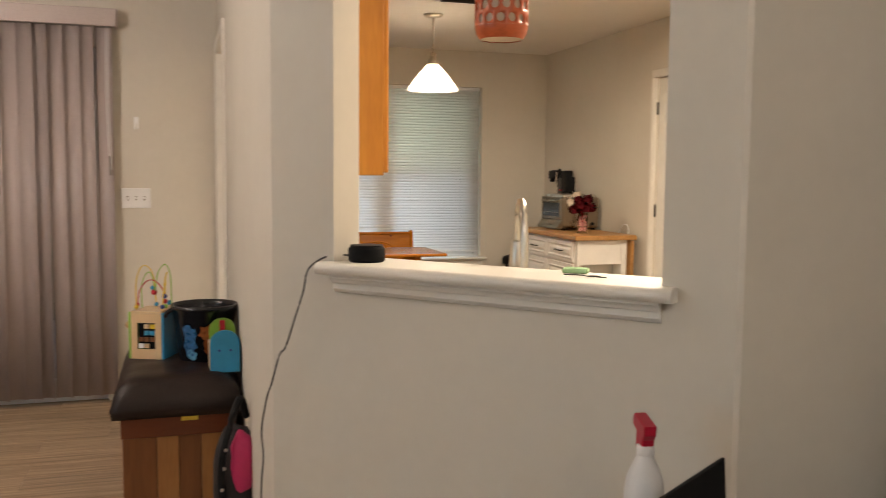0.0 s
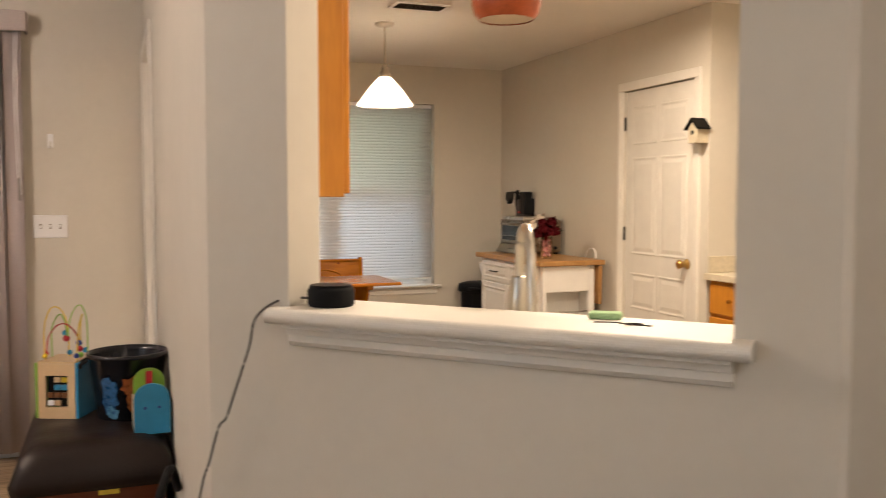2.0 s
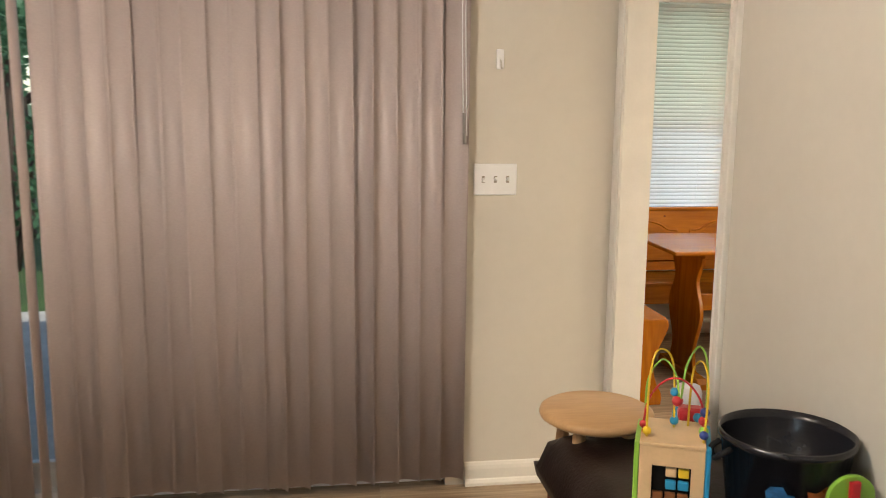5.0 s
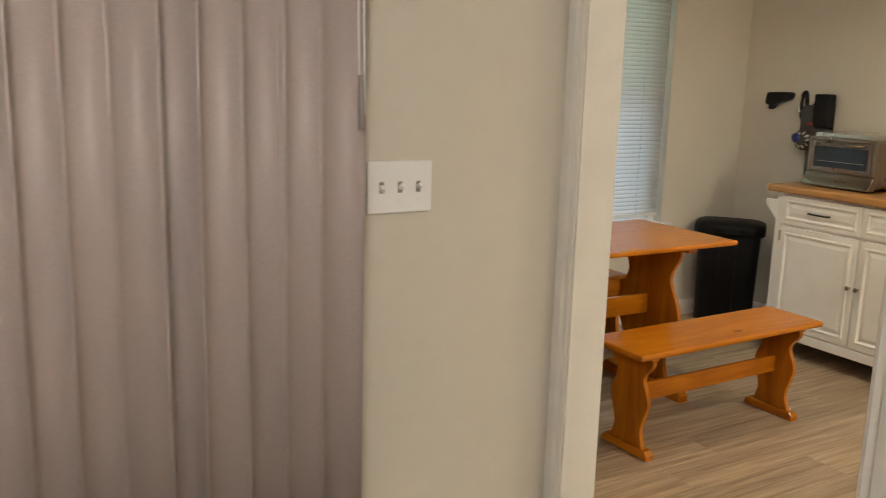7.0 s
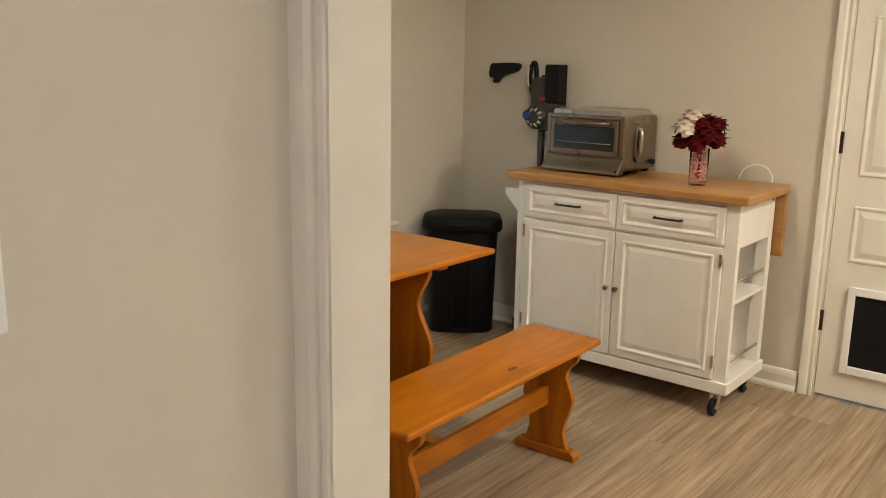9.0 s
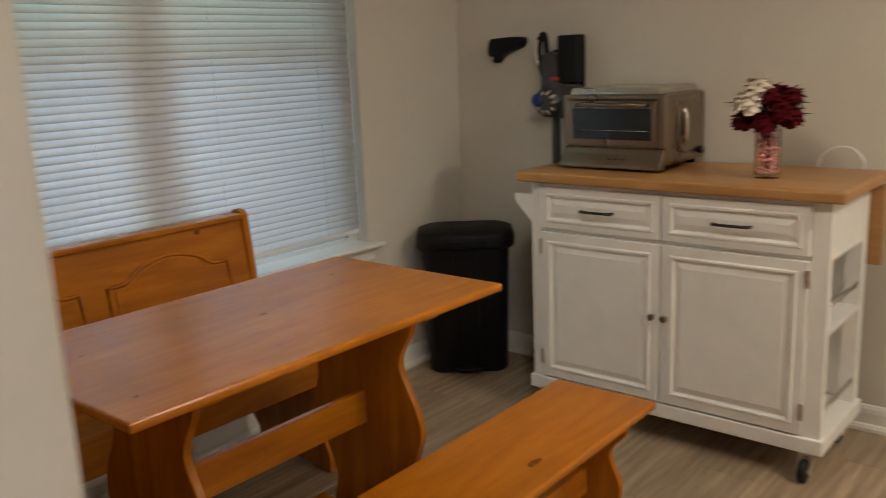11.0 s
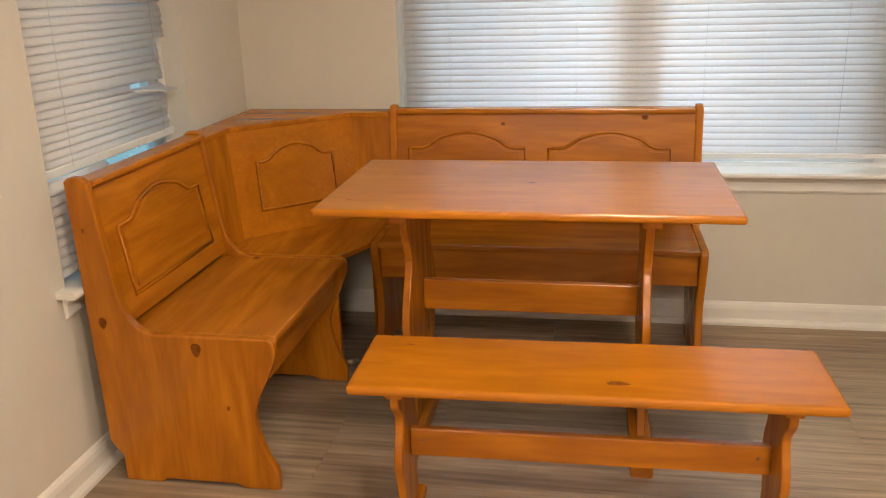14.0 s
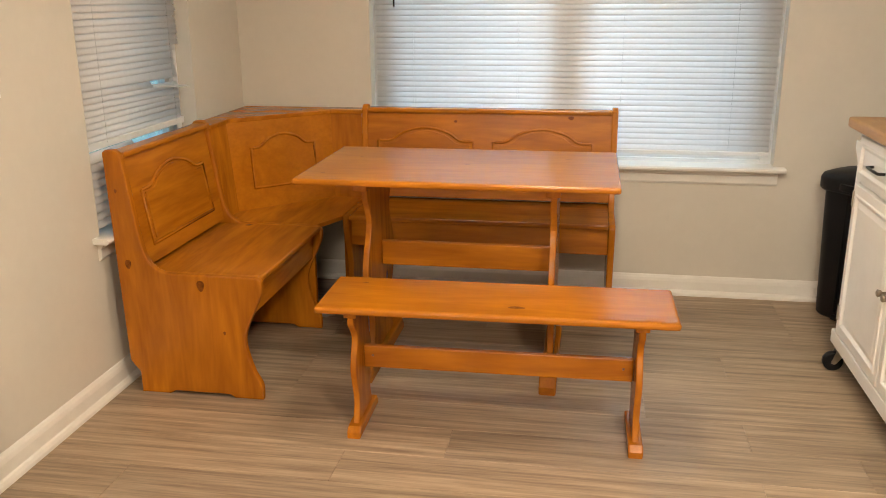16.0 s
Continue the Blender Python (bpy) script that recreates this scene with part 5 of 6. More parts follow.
z = 2.085
while z > 1.058:
    hang(full if z > 1.145 else worn, 0.005, 0, z, 60 + rng.uniform(-4, 4), 0.5 + rng.uniform(-0.25, 0.25), rng.uniform(-0.15, 0.15))
    z -= 0.0225
hang(slat_mesh(0.705, 0.040), 0.005, -0.004, 1.052, 78, 1.0)
for i, z in enumerate((1.024, 1.003, 0.982, 0.960, 0.939, 0.917, 0.895, 0.874)):
    hang(short if i < 1 else slat_mesh(0.71, 0.029), 0.008, -0.002, z, 58 + rng.uniform(-5, 5), (1.2 if i < 3 else 0.5) + rng.uniform(-0.3, 0.3))
hang(slat_mesh(0.25, 0.030), 0.505, -0.014, 1.002, 12, 4.5, -2.5)
part("bottom_rail", boxes(((0.008, -0.012, 0.834), (0.738, 0.012, 0.860), 0.004)), FRAMEW, sb)
low = thing("window_blind", "pile of fallen blind slats standing in the side window", "blind", (0.0, -1.305, 0.578), 90)
stub = slat_mesh(0.30, 0.036)
for i in range(9):
    hang(stub, 0.0, 0.012, 0.020 + i * 0.0275, 58 + rng.uniform(-7, 7), rng.uniform(-1.2, 1.2), 0, low)
for fx in (0.14, 0.66):
    bm = bmesh.new()
    tube(bm, [(fx, -0.016, 2.10), (fx, -0.017, 1.3), (fx + 0.003, -0.016, 0.85)], 0.0007, 5)
    part("ladder_cord", bm, FRAMEW, sb)

# ---- storage bench and the toys on it ----
ott = thing("storage_bench", "wooden storage bench with a padded brown leather top", "storage bench", (-0.258, -3.43, 0))
RUST = pine("red_brown_board", 0, (0.15, 0.04, 0.014), (0.09, 0.023, 0.008), 0.4, knots=False)
MIDW = pine("brown_board", 2, (0.22, 0.085, 0.03), (0.13, 0.048, 0.018), 0.45, knots=False)
PALEW = pine("pale_board", 2, (0.38, 0.18, 0.062), (0.26, 0.11, 0.04), 0.45, knots=False)
part("carcass", solid((-0.195, -0.50, 0.02), (0.205, 0.50, 0.30), 0.003), DARKW, ott)
for ya, yb in ((-0.525, -0.505), (0.505, 0.525)):
    part("rail", solid((-0.218, ya, 0.305), (0.222, yb, 0.385), 0.003), RUST, ott)
for xa, xb in ((-0.218, -0.200), (0.206, 0.222)):
    part("rail", solid((xa, -0.505, 0.305), (xb, 0.505, 0.385), 0.003), RUST, ott)
rng = random.Random(4)
edge = [-0.212, -0.085, 0.0, 0.085, 0.216]
for i, (a, b) in enumerate(zip(edge, edge[1:])):
    part("board", solid((a + 0.001, -0.520, 0.0), (b - 0.001, -0.502, 0.304), 0.002), (MIDW, PALEW, MIDW, PALEW)[i], ott)
for i in range(9):
    part("board", solid((-0.214, -0.50 + i * 0.111, 0.0), (-0.197, -0.392 + i * 0.111, 0.304), 0.002), (MIDW, PALEW)[i % 2], ott)
bm = bmesh.new()
nx, ny = 16, 30
grid = {}
for i in range(nx + 1):
    for j in range(ny + 1):
        u, v = i / nx, j / ny
        ex, ey = min(u, 1 - u) * 0.48, min(v, 1 - v) * 1.10
        e = min(ex, ey)
        z = 0.425 + 0.118 * (1 - math.exp(-e / 0.030)) + 0.006 * noise.noise(Vector((u * 5, v * 9, 0)))
        grid[i, j] = bm.verts.new((-0.256 + 0.512 * u, -0.55 + 1.10 * v, z))
for i in range(nx):
    for j in range(ny):
        bm.faces.new((grid[i, j], grid[i + 1, j], grid[i + 1, j + 1], grid[i, j + 1])).smooth = True
rim = [grid[i, 0] for i in range(nx + 1)] + [grid[nx, j] for j in range(1, ny + 1)] + [grid[i, ny] for i in range(nx - 1, -1, -1)] + [grid[0, j] for j in range(ny - 1, 0, -1)]
lowr = [bm.verts.new((v.co.x * 0.97, v.co.y * 0.985, 0.386)) for v in rim]
for i in range(len(rim)):
    j = (i + 1) % len(rim)
    bm.faces.new((rim[i], lowr[i], lowr[j], rim[j])).smooth = True
bm.faces.new(lowr)
part("cushion", bm, LEATHER, ott, "glossy brown leather cushion")
part("paper_tag", solid((0.01, -0.5265, 0.365), (0.075, -0.5255, 0.386)), plain("yellow_paper", (0.75, 0.55, 0.06), 0.7), ott, "yellow paper tag under the cushion")

TOYC = {}
for nm, c in (("green", (0.24, 0.48, 0.06)), ("blue", (0.02, 0.28, 0.52)), ("red", (0.50, 0.02, 0.03)), ("yellow", (0.75, 0.52, 0.03)), ("navy", (0.02, 0.05, 0.25)), ("pale", (0.66, 0.46, 0.26))):
    TOYC[nm] = plain("toy_" + nm, c, 0.35, vary=0.1, bumpy=0.03)
cube = thing("activity_cube", "wooden activity cube with a coloured bead maze on top", "toy", (-0.357, -3.500, 0.541), -24)
cube.scale = (0.92, 0.92, 0.77)
part("front_panel", boxes(((-0.075, -0.085, 0.0), (-0.045, -0.075, 0.26)), ((0.045, -0.085, 0.0), (0.075, -0.075, 0.26)), ((-0.045, -0.085, 0.0), (0.045, -0.075, 0.055)), ((-0.045, -0.085, 0.205), (0.045, -0.075, 0.26))), TOYC["pale"], cube)
part("window_back", solid((-0.045, -0.066, 0.055), (0.045, -0.062, 0.205)), DARKW, cube)
rng = random.Random(9)
for r in range(4):
    for c in range(3):
        if rng.random() < 0.85:
            x0, z0 = -0.042 + c * 0.029, 0.060 + r * 0.037
            part("tile", solid((x0, -0.080, z0), (x0 + 0.025, -0.068, z0 + 0.026), 0.003), rng.choice([TOYC["yellow"], TOYC["pale"], FRAMEW, TOYC["blue"], MIDW]), cube)
part("side_panel", solid((-0.088, -0.085, 0.0), (-0.076, 0.085, 0.265), 0.003), TOYC["green"], cube, "green side panel")
part("side_panel", solid((0.076, -0.085, 0.0), (0.088, 0.085, 0.265), 0.003), TOYC["blue"], cube, "blue side panel")
part("back_panel", solid((-0.075, 0.075, 0.0), (0.075, 0.085, 0.26)), TOYC["pale"], cube)
part("lid", solid((-0.076, -0.086, 0.26), (0.076, 0.086, 0.272), 0.003), TOYC["pale"], cube)
wires = [("yellow", [(-0.055, -0.05, 0.27), (-0.055, -0.05, 0.37), (-0.045, -0.02, 0.425), (-0.02, 0.0, 0.425), (-0.005, 0.02, 0.38), (0.0, 0.03, 0.27)]),
         ("green", [(-0.06, 0.02, 0.27), (-0.06, 0.02, 0.36), (-0.03, 0.02, 0.405), (0.0, 0.0, 0.38), (0.01, -0.01, 0.33), (0.02, 0.0, 0.40), (0.045, 0.02, 0.435), (0.065, 0.03, 0.39), (0.065, 0.035, 0.27)]),
         ("red", [(-0.065, -0.02, 0.27), (-0.055, -0.02, 0.335), (-0.02, -0.02, 0.375), (0.02, -0.02, 0.375), (0.055, -0.02, 0.335), (0.062, -0.02, 0.27)]),
         ("yellow", [(0.03, 0.05, 0.27), (0.035, 0.05, 0.38), (0.055, 0.02, 0.405), (0.066, -0.04, 0.37), (0.062, -0.055, 0.27)])]
for nm, pts in wires:
    bm = bmesh.new()
    tube(bm, curve_pts([(1.12 * x, y, 0.27 + 1.55 * (z - 0.27)) for x, y, z in pts], 6), 0.0028, 7)
    part("wire", bm, TOYC[nm], cube)
beads = [((-0.055, -0.05, 0.283), 0.011, "yellow"), ((-0.064, -0.02, 0.287), 0.010, "red"), ((0.062, -0.02, 0.284), 0.012, "green"), ((0.060, -0.02, 0.304), 0.012, "red"), ((0.062, -0.03, 0.324), 0.012, "navy"), ((0.005, -0.005, 0.335), 0.014, "red"), ((-0.002, -0.003, 0.352), 0.011, "blue"), ((0.0, 0.03, 0.285), 0.011, "blue"), ((0.062, -0.055, 0.286), 0.011, "navy"), ((0.05, 0.05, 0.29), 0.012, "blue")]
for c, r, nm in beads:
    bm = bmesh.new()
    blob(bm, (1.12 * c[0], c[1], 0.27 + 1.5 * (c[2] - 0.27)), (r, r, r * 1.2), sub=2)
    part("bead", bm, TOYC[nm], cube)

buck = thing("bucket", "black plastic bucket with a printed blue and orange picture", "bucket", (-0.144, -3.60, 0.540))
buck.scale = (1, 1, 0.85)
bm = bmesh.new()
lathe(bm, [(0.105, 0), (0.108, 0.004), (0.136, 0.262), (0.142, 0.266), (0.143, 0.282), (0.137, 0.284), (0.132, 0.262), (0.104, 0.012), (0.01, 0.010)], 40)
part("pail", bm, plain("glossy_black_plastic", (0.012, 0.013, 0.018), 0.22, vary=0.2), buck)
for sgn in (-1, 1):
    bm = bmesh.new()
    tube(bm, curve_pts([(sgn * 0.138, -0.025, 0.255), (sgn * 0.160, -0.022, 0.24), (sgn * 0.163, 0, 0.222), (sgn * 0.160, 0.022, 0.24), (sgn * 0.138, 0.025, 0.255)], 4), 0.007, 8)
    part("handle", bm, BLACK, buck)


def decal(a0, a1, z0, z1, seed, m):
    """A patch of print that follows the bucket's side."""
    rg = random.Random(seed)
    bm = bmesh.new()
    pts = []
    for k in range(18):
        a = k / 18 * math.tau
        r = 1 + rg.uniform(-0.28, 0.22)
        u, w = (a0 + a1) / 2 + math.cos(a) * r * (a1 - a0) / 2, (z0 + z1) / 2 + math.sin(a) * r * (z1 - z0) / 2
        w = min(0.255, max(0.012, w))
        rr = 0.108 + 0.028 * w / 0.262 + 0.0022
        pts.append(bm.verts.new((rr * math.cos(u), rr * math.sin(u), w)))
    uc, wc = (a0 + a1) / 2, (z0 + z1) / 2
    rr = 0.108 + 0.028 * wc / 0.262 + 0.0022
    c = bm.verts.new((rr * math.cos(uc), rr * math.sin(uc), wc))
    for k in range(18):
        bm.faces.new((c, pts[k], pts[(k + 1) % 18]))
    part("print", bm, m, buck)


PB, PO = plain("print_blue", (0.02, 0.12, 0.30), 0.3, vary=0.5, scale=45), plain("print_orange", (0.34, 0.085, 0.02), 0.3, vary=0.5, scale=40)
decal(radians(222), radians(252), 0.03, 0.20, 1, PB)
decal(radians(228), radians(250), 0.015, 0.07, 2, plain("print_light_blue", (0.10, 0.32, 0.52), 0.3, vary=0.4, scale=45))
decal(radians(258), radians(292), 0.12, 0.20, 3, PO)
decal(radians(266), radians(290), 0.03, 0.13, 4, PO)

toy = thing("toy_box", "small wooden toy box with a blue rounded front and green back", "toy", (-0.074, -3.80, 0.530), 2)
toy.scale = (0.96, 0.96, 0.88)


def arch_board(w, h):
    return [(-w, 0), (w, 0), (w, h - w)] + [(w * math.cos(a), h - w + w * math.sin(a)) for a in [k * math.pi / 12 for k in range(1, 12)]] + [(-w, h - w)]


bm = bmesh.new()
prism(bm, arch_board(0.062, 0.20), 1, -0.072, -0.060, 0.002)
f = part("front", bm, TOYC["blue"], toy, "bright blue arched front board")
bm = bmesh.new()
prism(bm, arch_board(0.056, 0.235), 1, 0.060, 0.072, 0.002)
part("back", bm, TOYC["green"], toy, "green arched back board")
for sx in (-0.062, 0.054):
    part("side", solid((sx, -0.060, 0.0), (sx + 0.008, 0.060, 0.135), 0.002), TOYC["pale"], toy)
part("floor", solid((-0.054, -0.060, 0.0), (0.054, 0.060, 0.008)), TOYC["pale"], toy)
part("figure", solid((-0.012, 0.048, 0.15), (0.012, 0.060, 0.225), 0.004), TOYC["red"], toy, "red toy piece")
for sx in (-0.024, 0.024):
    bm = bmesh.new()
    tube(bm, [(sx, -0.0725, 0.105), (sx, -0.0745, 0.105)], 0.006, 10)
    part("peg", bm, TOYC["navy"], f)

train = thing("toy_train", "small white, red and blue toy train behind the cube", "toy", (-0.150, -3.13, 0.538), -20)
part("body", solid((-0.04, -0.09, 0.02), (0.04, 0.09, 0.11), 0.02), TOYC["blue"], train, "blue train body")
part("cab", solid((-0.036, 0.02, 0.11), (0.036, 0.085, 0.175), 0.018), FRAMEW, train, "white rounded cab")
part("nose", solid((-0.034, -0.085, 0.11), (0.034, -0.03, 0.15), 0.014), TOYC["red"], train, "red nose")
for wx in (-0.045, 0.037):
    for wy in (-0.055, 0.055):
        bm = bmesh.new()
        tube(bm, [(wx, wy, 0.022), (wx + 0.008, wy, 0.022)], 0.022, 14)
        part("wheel", bm, BLACK, train)

bag = thing("backpack", "small black and pink backpack leaning on the bench", "bag", (-0.055, -4.175, 0))
bm = bmesh.new()
blob(bm, (0, 0, 0.20), (0.085, 0.075, 0.20), 0.18, 2, 3)
part("pouch", bm, plain("black_nylon", (0.02, 0.018, 0.02), 0.6, fine=300, bumpy=0.4), bag)
bm = bmesh.new()
blob(bm, (0.025, -0.045, 0.26), (0.052, 0.045, 0.125), 0.2, 5, 3)
part("pocket", bm, plain("pink_nylon", (0.72, 0.04, 0.17), 0.55, fine=300, bumpy=0.4), bag, "bright pink front pocket")
bm = bmesh.new()
tube(bm, curve_pts([(-0.05, -0.07, 0.10), (-0.055, -0.085, 0.25), (-0.03, -0.075, 0.38), (0.02, -0.02, 0.50), (0.045, 0.02, 0.42)], 6), 0.014, 8)
part("strap", bm, BLACK, bag)
for z in (0.18, 0.26, 0.33):
    bm = bmesh.new()
    blob(bm, (-0.052 + (z - 0.18) * 0.1, -0.098, z), (0.008, 0.005, 0.008), sub=1)
    part("snap", bm, CHROME, bag)

stool = thing("stool", "round light wooden stool beside the doorway", "stool", (-0.346, -2.942, 0))
bm = bmesh.new()
lathe(bm, [(0.10, 0.572), (0.150, 0.574), (0.163, 0.582), (0.166, 0.590), (0.163, 0.600), (0.152, 0.606), (0.02, 0.606)], 40)
part("seat", bm, STOOLW, stool)
for k in range(4):
    a = radians(45 + 90 * k)
    bm = bmesh.new()
    tube(bm, [(0.165 * math.cos(a), 0.165 * math.sin(a), 0), (0.13 * math.cos(a), 0.13 * math.sin(a), 0.30), (0.10 * math.cos(a), 0.10 * math.sin(a), 0.574)], [0.014, 0.020, 0.019], 12)
    part("leg", bm, STOOLW, stool)
for k in range(4):
    a, b = radians(45 + 90 * k), radians(135 + 90 * k)
    z, r = (0.20, 0.145) if k % 2 else (0.25, 0.138)
    bm = bmesh.new()
    tube(bm, [(r * math.cos(a), r * math.sin(a), z), (r * math.cos(b), r * math.sin(b), z)], 0.010, 10)
    part("rung", bm, STOOLW, stool)

# ---- console table against the grey wall and what stands on it ----
con = thing("console_table", "dark low console table against the living room wall", "table", (1.25, -6.17, 0))
part("top", solid((-0.90, -0.40, 0.545), (0.90, 0.185, 0.575), 0.004), DARKW, con)
for lx in (-0.87, 0.87):
    for ly in (-0.37, 0.155):
        part("leg", solid((lx - 0.02, ly - 0.02, 0), (lx + 0.02, ly + 0.02, 0.545), 0.003), DARKW, con)
spray = thing("spray_bottle", "white spray bottle with a red trigger head", "spray bottle", (0.640, -5.99, 0.58), 78)
bm = bmesh.new()
lathe(bm, [(0.036, 0), (0.040, 0.005), (0.040, 0.14), (0.036, 0.17), (0.026, 0.195), (0.018, 0.212), (0.015, 0.236)], 22)
part("bottle", bm, plain("milky_plastic", (0.74, 0.73, 0.72), 0.35, vary=0.05), spray)
REDP = plain("red_plastic", (0.42, 0.01, 0.035), 0.35)
bm = bmesh.new()
prism(bm, [(-0.026, 0.262), (-0.030, 0.282), (0.038, 0.292), (0.046, 0.284), (0.046, 0.268), (0.016, 0.258), (0.015, 0.238), (-0.014, 0.238), (-0.016, 0.25)], 1, -0.013, 0.013, 0.003)
h = part("trigger_head", bm, REDP, spray)
bm = bmesh.new()
prism(bm, curve_pts([(0.024, 0.260), (0.034, 0.262), (0.040, 0.240), (0.036, 0.218), (0.030, 0.219), (0.032, 0.240)], 3, True), 1, -0.007, 0.007)
part("trigger", bm, REDP, h)
bm = bmesh.new()
lathe(bm, [(0.017, 0.218), (0.018, 0.22), (0.018, 0.236), (0.014, 0.238)], 18)
part("collar", bm, FRAMEW, spray)
bot = thing("bottle", "small white pump bottle on the console table", "bottle", (0.47, -6.13, 0.575))
bm = bmesh.new()
lathe(bm, [(0.030, 0), (0.033, 0.004), (0.033, 0.085), (0.024, 0.105), (0.012, 0.115), (0.010, 0.16), (0.012, 0.162), (0.012, 0.172), (0.004, 0.174)], 18)
part("flask", bm, FRAMEW, bot)
lap = thing("laptop", "open black laptop on the console table", "laptop", (0.642, -6.352, 0.575), 34)
part("base", solid((-0.16, -0.11, 0), (0.16, 0.11, 0.016), 0.004), BLACK, lap)
s = part("screen", solid((-0.165, -0.004, 0.0), (0.165, 0.004, 0.262), 0.003), BLACK, lap)
s.matrix_basis = pose(0, 0.112, 0.002, -4)
pot = thing("dried_flowers", "dried seed-head stems in a dark pot", "dried flowers", (1.265, -6.19, 0.575))
bm = bmesh.new()
lathe(bm, [(0.07, 0), (0.085, 0.01), (0.115, 0.09), (0.130, 0.145), (0.122, 0.145), (0.108, 0.09), (0.05, 0.03)], 24)
part("pot", bm, DARKW, pot)
STEM = plain("dry_stem", (0.16, 0.085, 0.065), 0.8, vary=0.3)
SEED = plain("seed_head", (0.085, 0.016, 0.013), 0.8, vary=0.4, scale=200)
rng = random.Random(21)
for i in range(66):
    a, sp, hh = rng.uniform(0, math.tau), rng.uniform(0.02, 0.15), 0.06 + 0.31 * rng.random() ** 1.6
    tip = Vector((sp * math.cos(a), sp * math.sin(a) * 0.6, 0.10 + hh))
    m = Vector((tip.x * 0.35 + rng.uniform(-0.02, 0.02), tip.y * 0.35 + rng.uniform(-0.02, 0.02), 0.10 + hh * 0.55))
    bm = bmesh.new()
    tube(bm, curve_pts([(0.02 * math.cos(a), 0.02 * math.sin(a), 0.06), tuple(m), tuple(tip)], 4), 0.0011, 4)
    st = part("stem", bm, STEM, pot)
    bm = bmesh.new()
    blob(bm, tip, (0.0062, 0.0062, 0.0075), 0.3, i, 1)
    part("seed_head", bm, SEED, st)

hut = thing("wall_cupboard", "dark wooden wall cupboard with open shelves", "wall cupboard", (1.282, GY, 1.215))
part("side", solid((0, -0.150, 0), (0.022, 0, 0.95), 0.002), DARKW, hut)
part("side", solid((0.678, -0.150, 0), (0.70, 0, 0.95), 0.002), DARKW, hut)
part("back", solid((0.022, -0.008, 0.0), (0.678, 0, 0.95)), DARKW, hut)
part("bottom", solid((-0.012, -0.162, -0.022), (0.712, 0, 0), 0.003), DARKW, hut)
for z in (0.235, 0.40, 0.62, 0.92):
    part("shelf", solid((0.022, -0.147, z), (0.678, -0.008, z + 0.018), 0.002), DARKW, hut)
for x0, x1 in ((0.024, 0.346), (0.354, 0.676)):
    d = part("drawer", solid((x0, -0.153, 0.258), (x1, -0.135, 0.395), 0.003), DARKW, hut)
    part("pull", solid(((x0 + x1) / 2 - 0.05, -0.163, 0.32), ((x0 + x1) / 2 + 0.05, -0.153, 0.332), 0.002), DARKM, d)
for px, pz, k in ((0.16, 0.0, 1.0), (0.45, 0.0, 0.9), (0.20, 0.418, 0.85)):
    hs = thing("wooden_house", "small unpainted wooden birdhouse on the cupboard shelf", "birdhouse", (1.282 + px, GY - 0.075, 1.215 + pz), 0)
    bm = bmesh.new()
    prism(bm, [(-0.075 * k, 0), (0.075 * k, 0), (0.075 * k, 0.105 * k), (0, 0.175 * k), (-0.075 * k, 0.105 * k)], 1, -0.055, 0.055, 0.002)
    part("house", bm, PALEW, hs)
    part("roof", boxes(((-0.002, -0.07, 0), (0.118 * k, 0.07, 0.007))), MIDW, hs).matrix_basis = pose(-0.001, 0, 0.178 * k, 0, 43, 0)
    part("roof", boxes(((-0.118 * k, -0.07, 0), (0.002, 0.07, 0.007))), MIDW, hs).matrix_basis = pose(0.001, 0, 0.178 * k, 0, -43, 0)
    # The hole's dark inside is painted as a black disc on the front.
    bm = bmesh.new()
    tube(bm, [(0, -0.0555, 0.09 * k), (0, -0.0575, 0.09 * k)], 0.014, 12)
    part("entrance_hole", bm, BLACK, hs)

lid = thing("toy_cup", "small blue plastic cup upside down under the table", "cup", (0.79, -0.36, 0))
bm = bmesh.new()
lathe(bm, [(0.036, 0), (0.038, 0.003), (0.036, 0.03), (0.02, 0.045), (0.005, 0.047)], 16)
part("cap", bm, TOYC["navy"], lid)
wr = thing("wrapper", "crumpled silver wrapper on the floor under the bench", "wrapper", (0.52, -0.52, 0))
bm = bmesh.new()
blob(bm, (0, 0, 0.012), (0.035, 0.02, 0.013), 0.9, 3, 2)
part("foil", bm, CHROME, wr)

# ---- outside ----
bm = bmesh.new()
box(bm, (-400, -400, -0.35), (400, 400, -0.15))
structure("ground", bm, plain("lawn", (0.05, 0.10, 0.025), 0.9, vary=0.4, scale=2, fine=60), "green lawn round the house", "lawn")
structure("pavement", boxes(((-4.2, -1.91, -0.15), (-0.15, 1.2, -0.03), 0.01)), plain("patio_concrete", (0.42, 0.40, 0.37), 0.85, vary=0.15), "pale concrete patio slab", "patio")
BARK = plain("bark", (0.09, 0.06, 0.045), 0.9, vary=0.4, scale=20)
FOL = translucent("foliage", (0.09, 0.21, 0.11), 0.4)


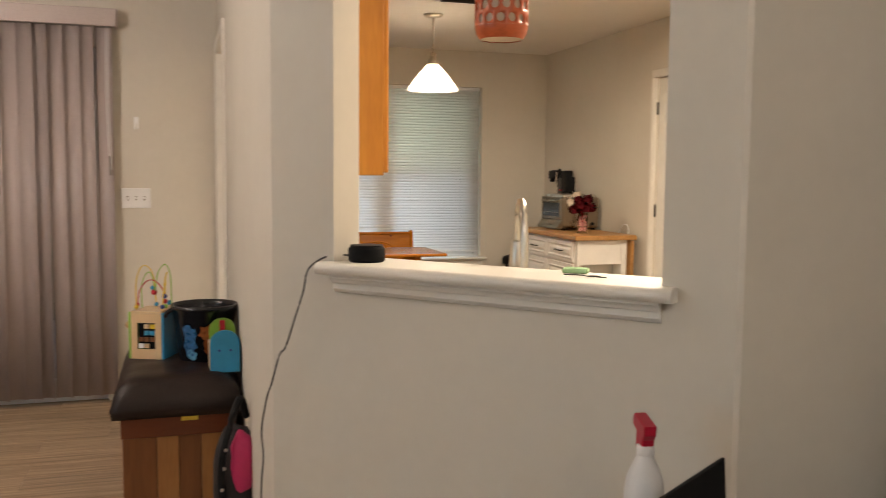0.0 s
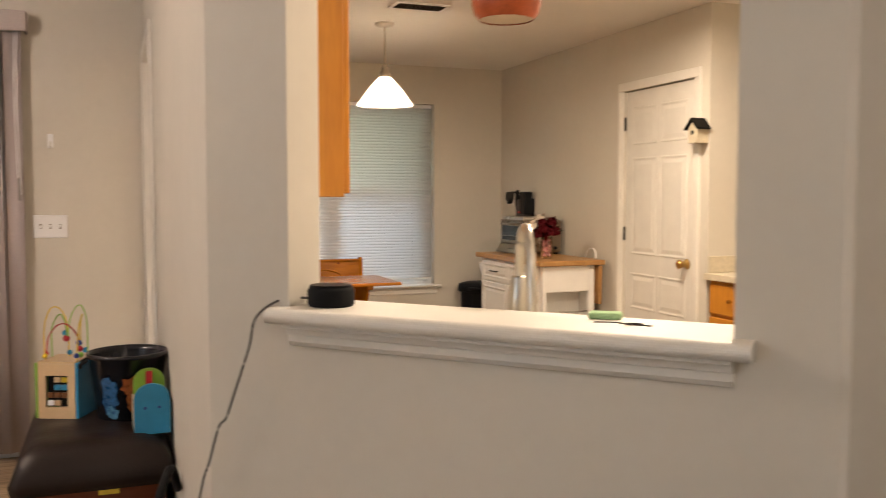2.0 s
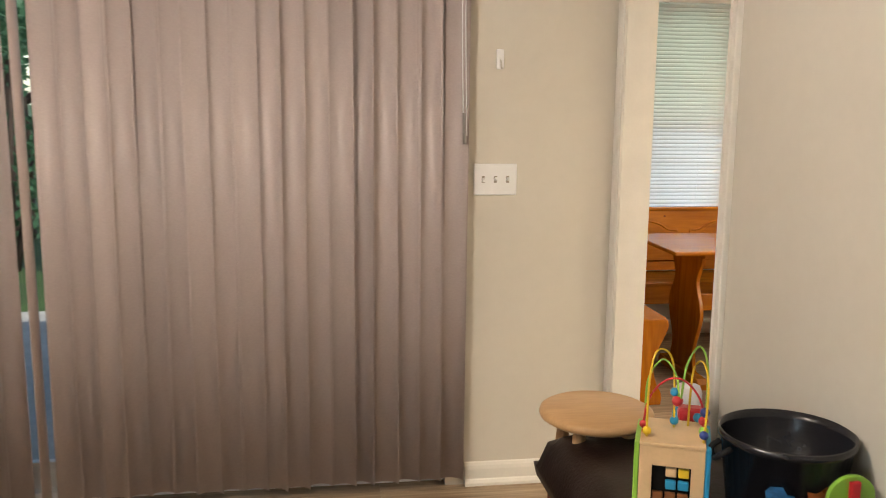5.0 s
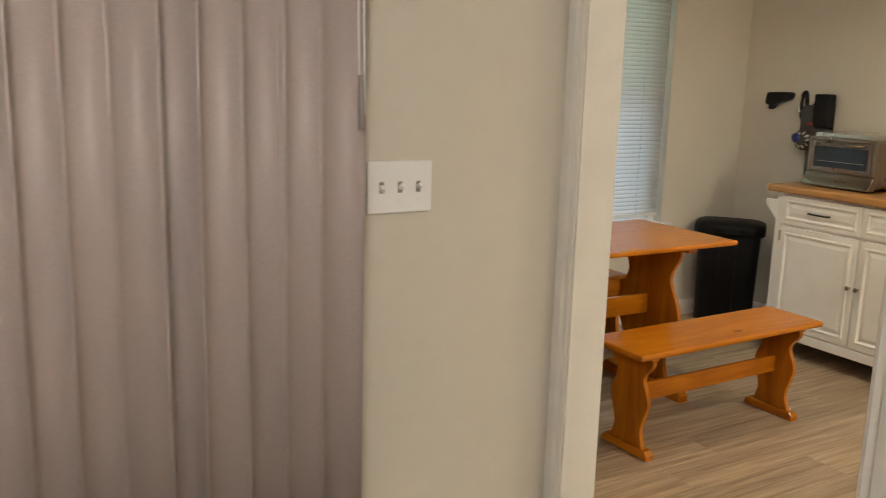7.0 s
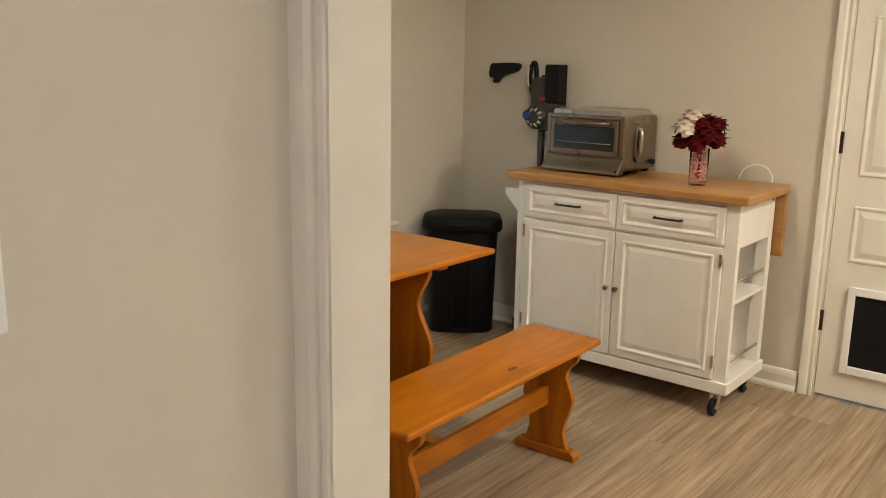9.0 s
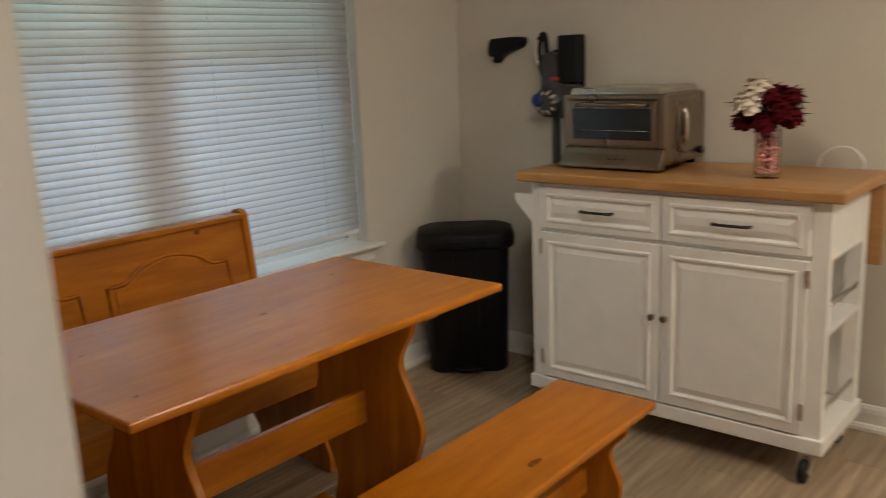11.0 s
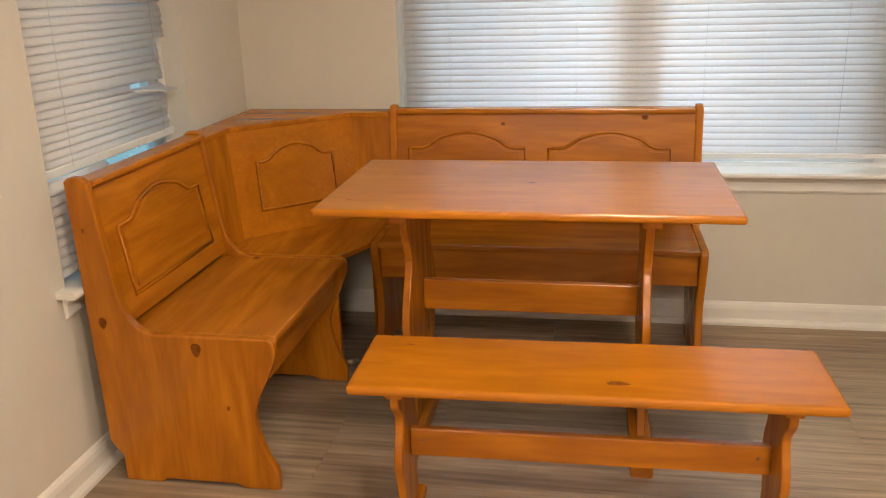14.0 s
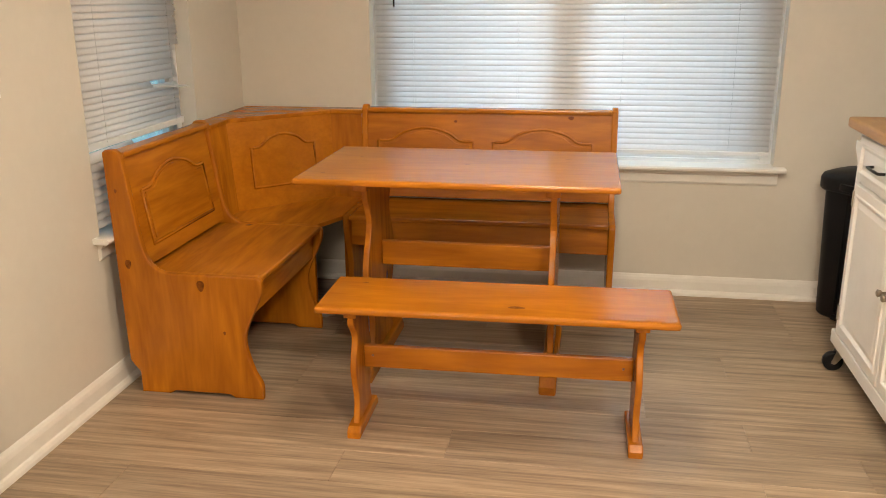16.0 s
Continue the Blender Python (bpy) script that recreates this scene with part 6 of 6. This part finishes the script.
def tree(x, y, tall, seed):
    rg = random.Random(seed)
    tr = thing("tree", "leafy green garden tree behind the house", "tree", (x, y, -0.15), rg.uniform(0, 360), "garden trees")
    bm = bmesh.new()
    tube(bm, curve_pts([(0, 0, 0), (0.05, 0.02, tall * 0.25), (-0.04, 0.05, tall * 0.5), (0.03, 0.0, tall * 0.8)], 5), [0.16 - 0.006 * i for i in range(16)], 10)
    for k in range(6):
        a, z = k * 1.1, tall * (0.28 + 0.08 * k)
        tube(bm, [(0, 0, z), (math.cos(a) * tall * 0.14, math.sin(a) * tall * 0.14, z + tall * 0.08), (math.cos(a) * tall * 0.27, math.sin(a) * tall * 0.27, z + tall * 0.2)], [0.06, 0.04, 0.015], 6)
    part("trunk", bm, BARK, tr)
    bm = bmesh.new()
    verts, faces = [], []
    clumps = [(Vector((rg.uniform(-1, 1), rg.uniform(-1, 1), rg.uniform(-0.6, 0.7))) * tall * 0.27 + Vector((0, 0, tall * 0.62)), rg.uniform(0.10, 0.17) * tall) for _ in range(26)]
    for c, r in clumps:
        for _ in range(150):
            d = Vector((rg.gauss(0, 1), rg.gauss(0, 1), rg.gauss(0, 1))).normalized() * r * rg.uniform(0.55, 1.0)
            p, s = c + d, rg.uniform(0.05, 0.10)
            u = Vector((rg.gauss(0, 1), rg.gauss(0, 1), rg.gauss(0, 1))).normalized()
            w = u.cross(Vector((rg.gauss(0, 1), rg.gauss(0, 1), rg.gauss(0, 1)))).normalized()
            n = len(verts)
            verts += [p - u * s, p + w * s * 0.5, p + u * s, p - w * s * 0.5]
            faces.append((n, n + 1, n + 2, n + 3))
    bm.free()
    me = bpy.data.meshes.new("crown")
    me.from_pydata([tuple(v) for v in verts], [], faces)
    me.materials.append(FOL)
    cr = new("crown", me)
    cr.parent = tr


for i, (x, y, tall) in enumerate(((-4.6, 5.5, 5.5), (-2.2, 7.0, 6.0), (0.4, 7.2, 6.5), (2.6, 6.4, 6.0), (5.0, 7.5, 6.5), (-6.8, 2.0, 6.0), (-7.5, -2.0, 5.5))):
    tree(x, y, tall, i + 1)


def shrub(x, y, tall, seed):
    rg = random.Random(seed)
    sh = thing("shrub", "dense green garden shrub beyond the patio", "shrub", (x, y, -0.15), 0, "garden shrubs")
    bm = bmesh.new()
    for k in range(5):
        a = k * 1.3 + seed
        tube(bm, [(0.05 * math.cos(a), 0.05 * math.sin(a), 0), (0.25 * math.cos(a), 0.25 * math.sin(a), tall * 0.4), (0.5 * math.cos(a), 0.5 * math.sin(a), tall * 0.8)], [0.035, 0.025, 0.01], 6)
    part("stems", bm, BARK, sh)
    verts, faces = [], []
    for _ in range(22):
        c = Vector((rg.uniform(-0.75, 0.75), rg.uniform(-0.6, 0.6), rg.uniform(0.10, 0.88) * tall))
        r = rg.uniform(0.28, 0.48)
        for _ in range(120):
            d = Vector((rg.gauss(0, 1), rg.gauss(0, 1), rg.gauss(0, 1))).normalized() * r * rg.uniform(0.5, 1.0)
            p, s = c + d, rg.uniform(0.035, 0.07)
            u = Vector((rg.gauss(0, 1), rg.gauss(0, 1), rg.gauss(0, 1))).normalized()
            w = u.cross(Vector((rg.gauss(0, 1), rg.gauss(0, 1), rg.gauss(0, 1)))).normalized()
            n = len(verts)
            verts += [tuple(q) for q in (p - u * s, p + w * s * 0.5, p + u * s, p - w * s * 0.5)]
            faces.append((n, n + 1, n + 2, n + 3))
    me = bpy.data.meshes.new("foliage")
    me.from_pydata(verts, [], faces)
    me.materials.append(FOL)
    new("foliage", me).parent = sh


for i in range(8):
    shrub(-7.2 + i * 1.05, 3.4 + 0.5 * math.sin(i * 2.1), 2.7 + 0.35 * math.cos(i * 1.7), 40 + i)

# ---- plank floor ----
floor_ob = structure("floor", boxes(((-4.65, -10.15, -0.15), (4.35, BY + 0.15, -0.012)), ((-0.15, BY + 0.15, -0.15), (WX + 0.15, 0.15, -0.012))), UNDER, "grey-brown wood-look plank floor", "floor")
rng = random.Random(2)
WIDE, LONG = 0.178, 1.22
shared = {}


def plank(x0, x1, y0, y1):
    key = (round(x1 - x0, 3), round(y1 - y0, 3))
    if key not in shared:
        bm = bmesh.new()
        w, d = key
        g, b = 0.0003, 0.0010
        low = [bm.verts.new(p) for p in ((g, g, -0.012), (w - g, g, -0.012), (w - g, d - g, -0.012), (g, d - g, -0.012))]
        mid = [bm.verts.new(p) for p in ((g, g, -b), (w - g, g, -b), (w - g, d - g, -b), (g, d - g, -b))]
        top = [bm.verts.new(p) for p in ((g + b, g + b, 0), (w - g - b, g + b, 0), (w - g - b, d - g - b, 0), (g + b, d - g - b, 0))]
        bm.faces.new(top)
        for a, c in ((low, mid), (mid, top)):
            for i in range(4):
                bm.faces.new((a[i], a[(i + 1) % 4], c[(i + 1) % 4], c[i]))
        shared[key] = mesh_of("plank", bm, LAM)
    ob = new("plank", shared[key])
    ob.parent = floor_ob
    ob.location = (x0, y0, 0)


def lay(xa, xb, ya, yb):
    y = yb
    while y > ya + 0.01:
        y0 = max(ya, y - WIDE)
        x = xa - rng.choice((0.0, 0.305, 0.61, 0.915))
        while x < xb - 0.005:
            a, b = max(x, xa), min(x + LONG, xb)
            if b - a > 0.01:
                plank(a, b, y0, y)
            x += LONG
        y = y0


lay(0.0, 3.66, -5.85, 0.0)
lay(-3.66, 0.0, -5.85, BY + 0.14)
rest = part("planks", boxes(((-4.5, -5.85, -0.011), (-3.66, BY + 0.14, 0.0)), ((-4.5, -10.0, -0.011), (4.2, -5.85, 0.0))), LAM, floor_ob)
tagged(rest, "plank floor out of sight behind the camera", kind="stuff")
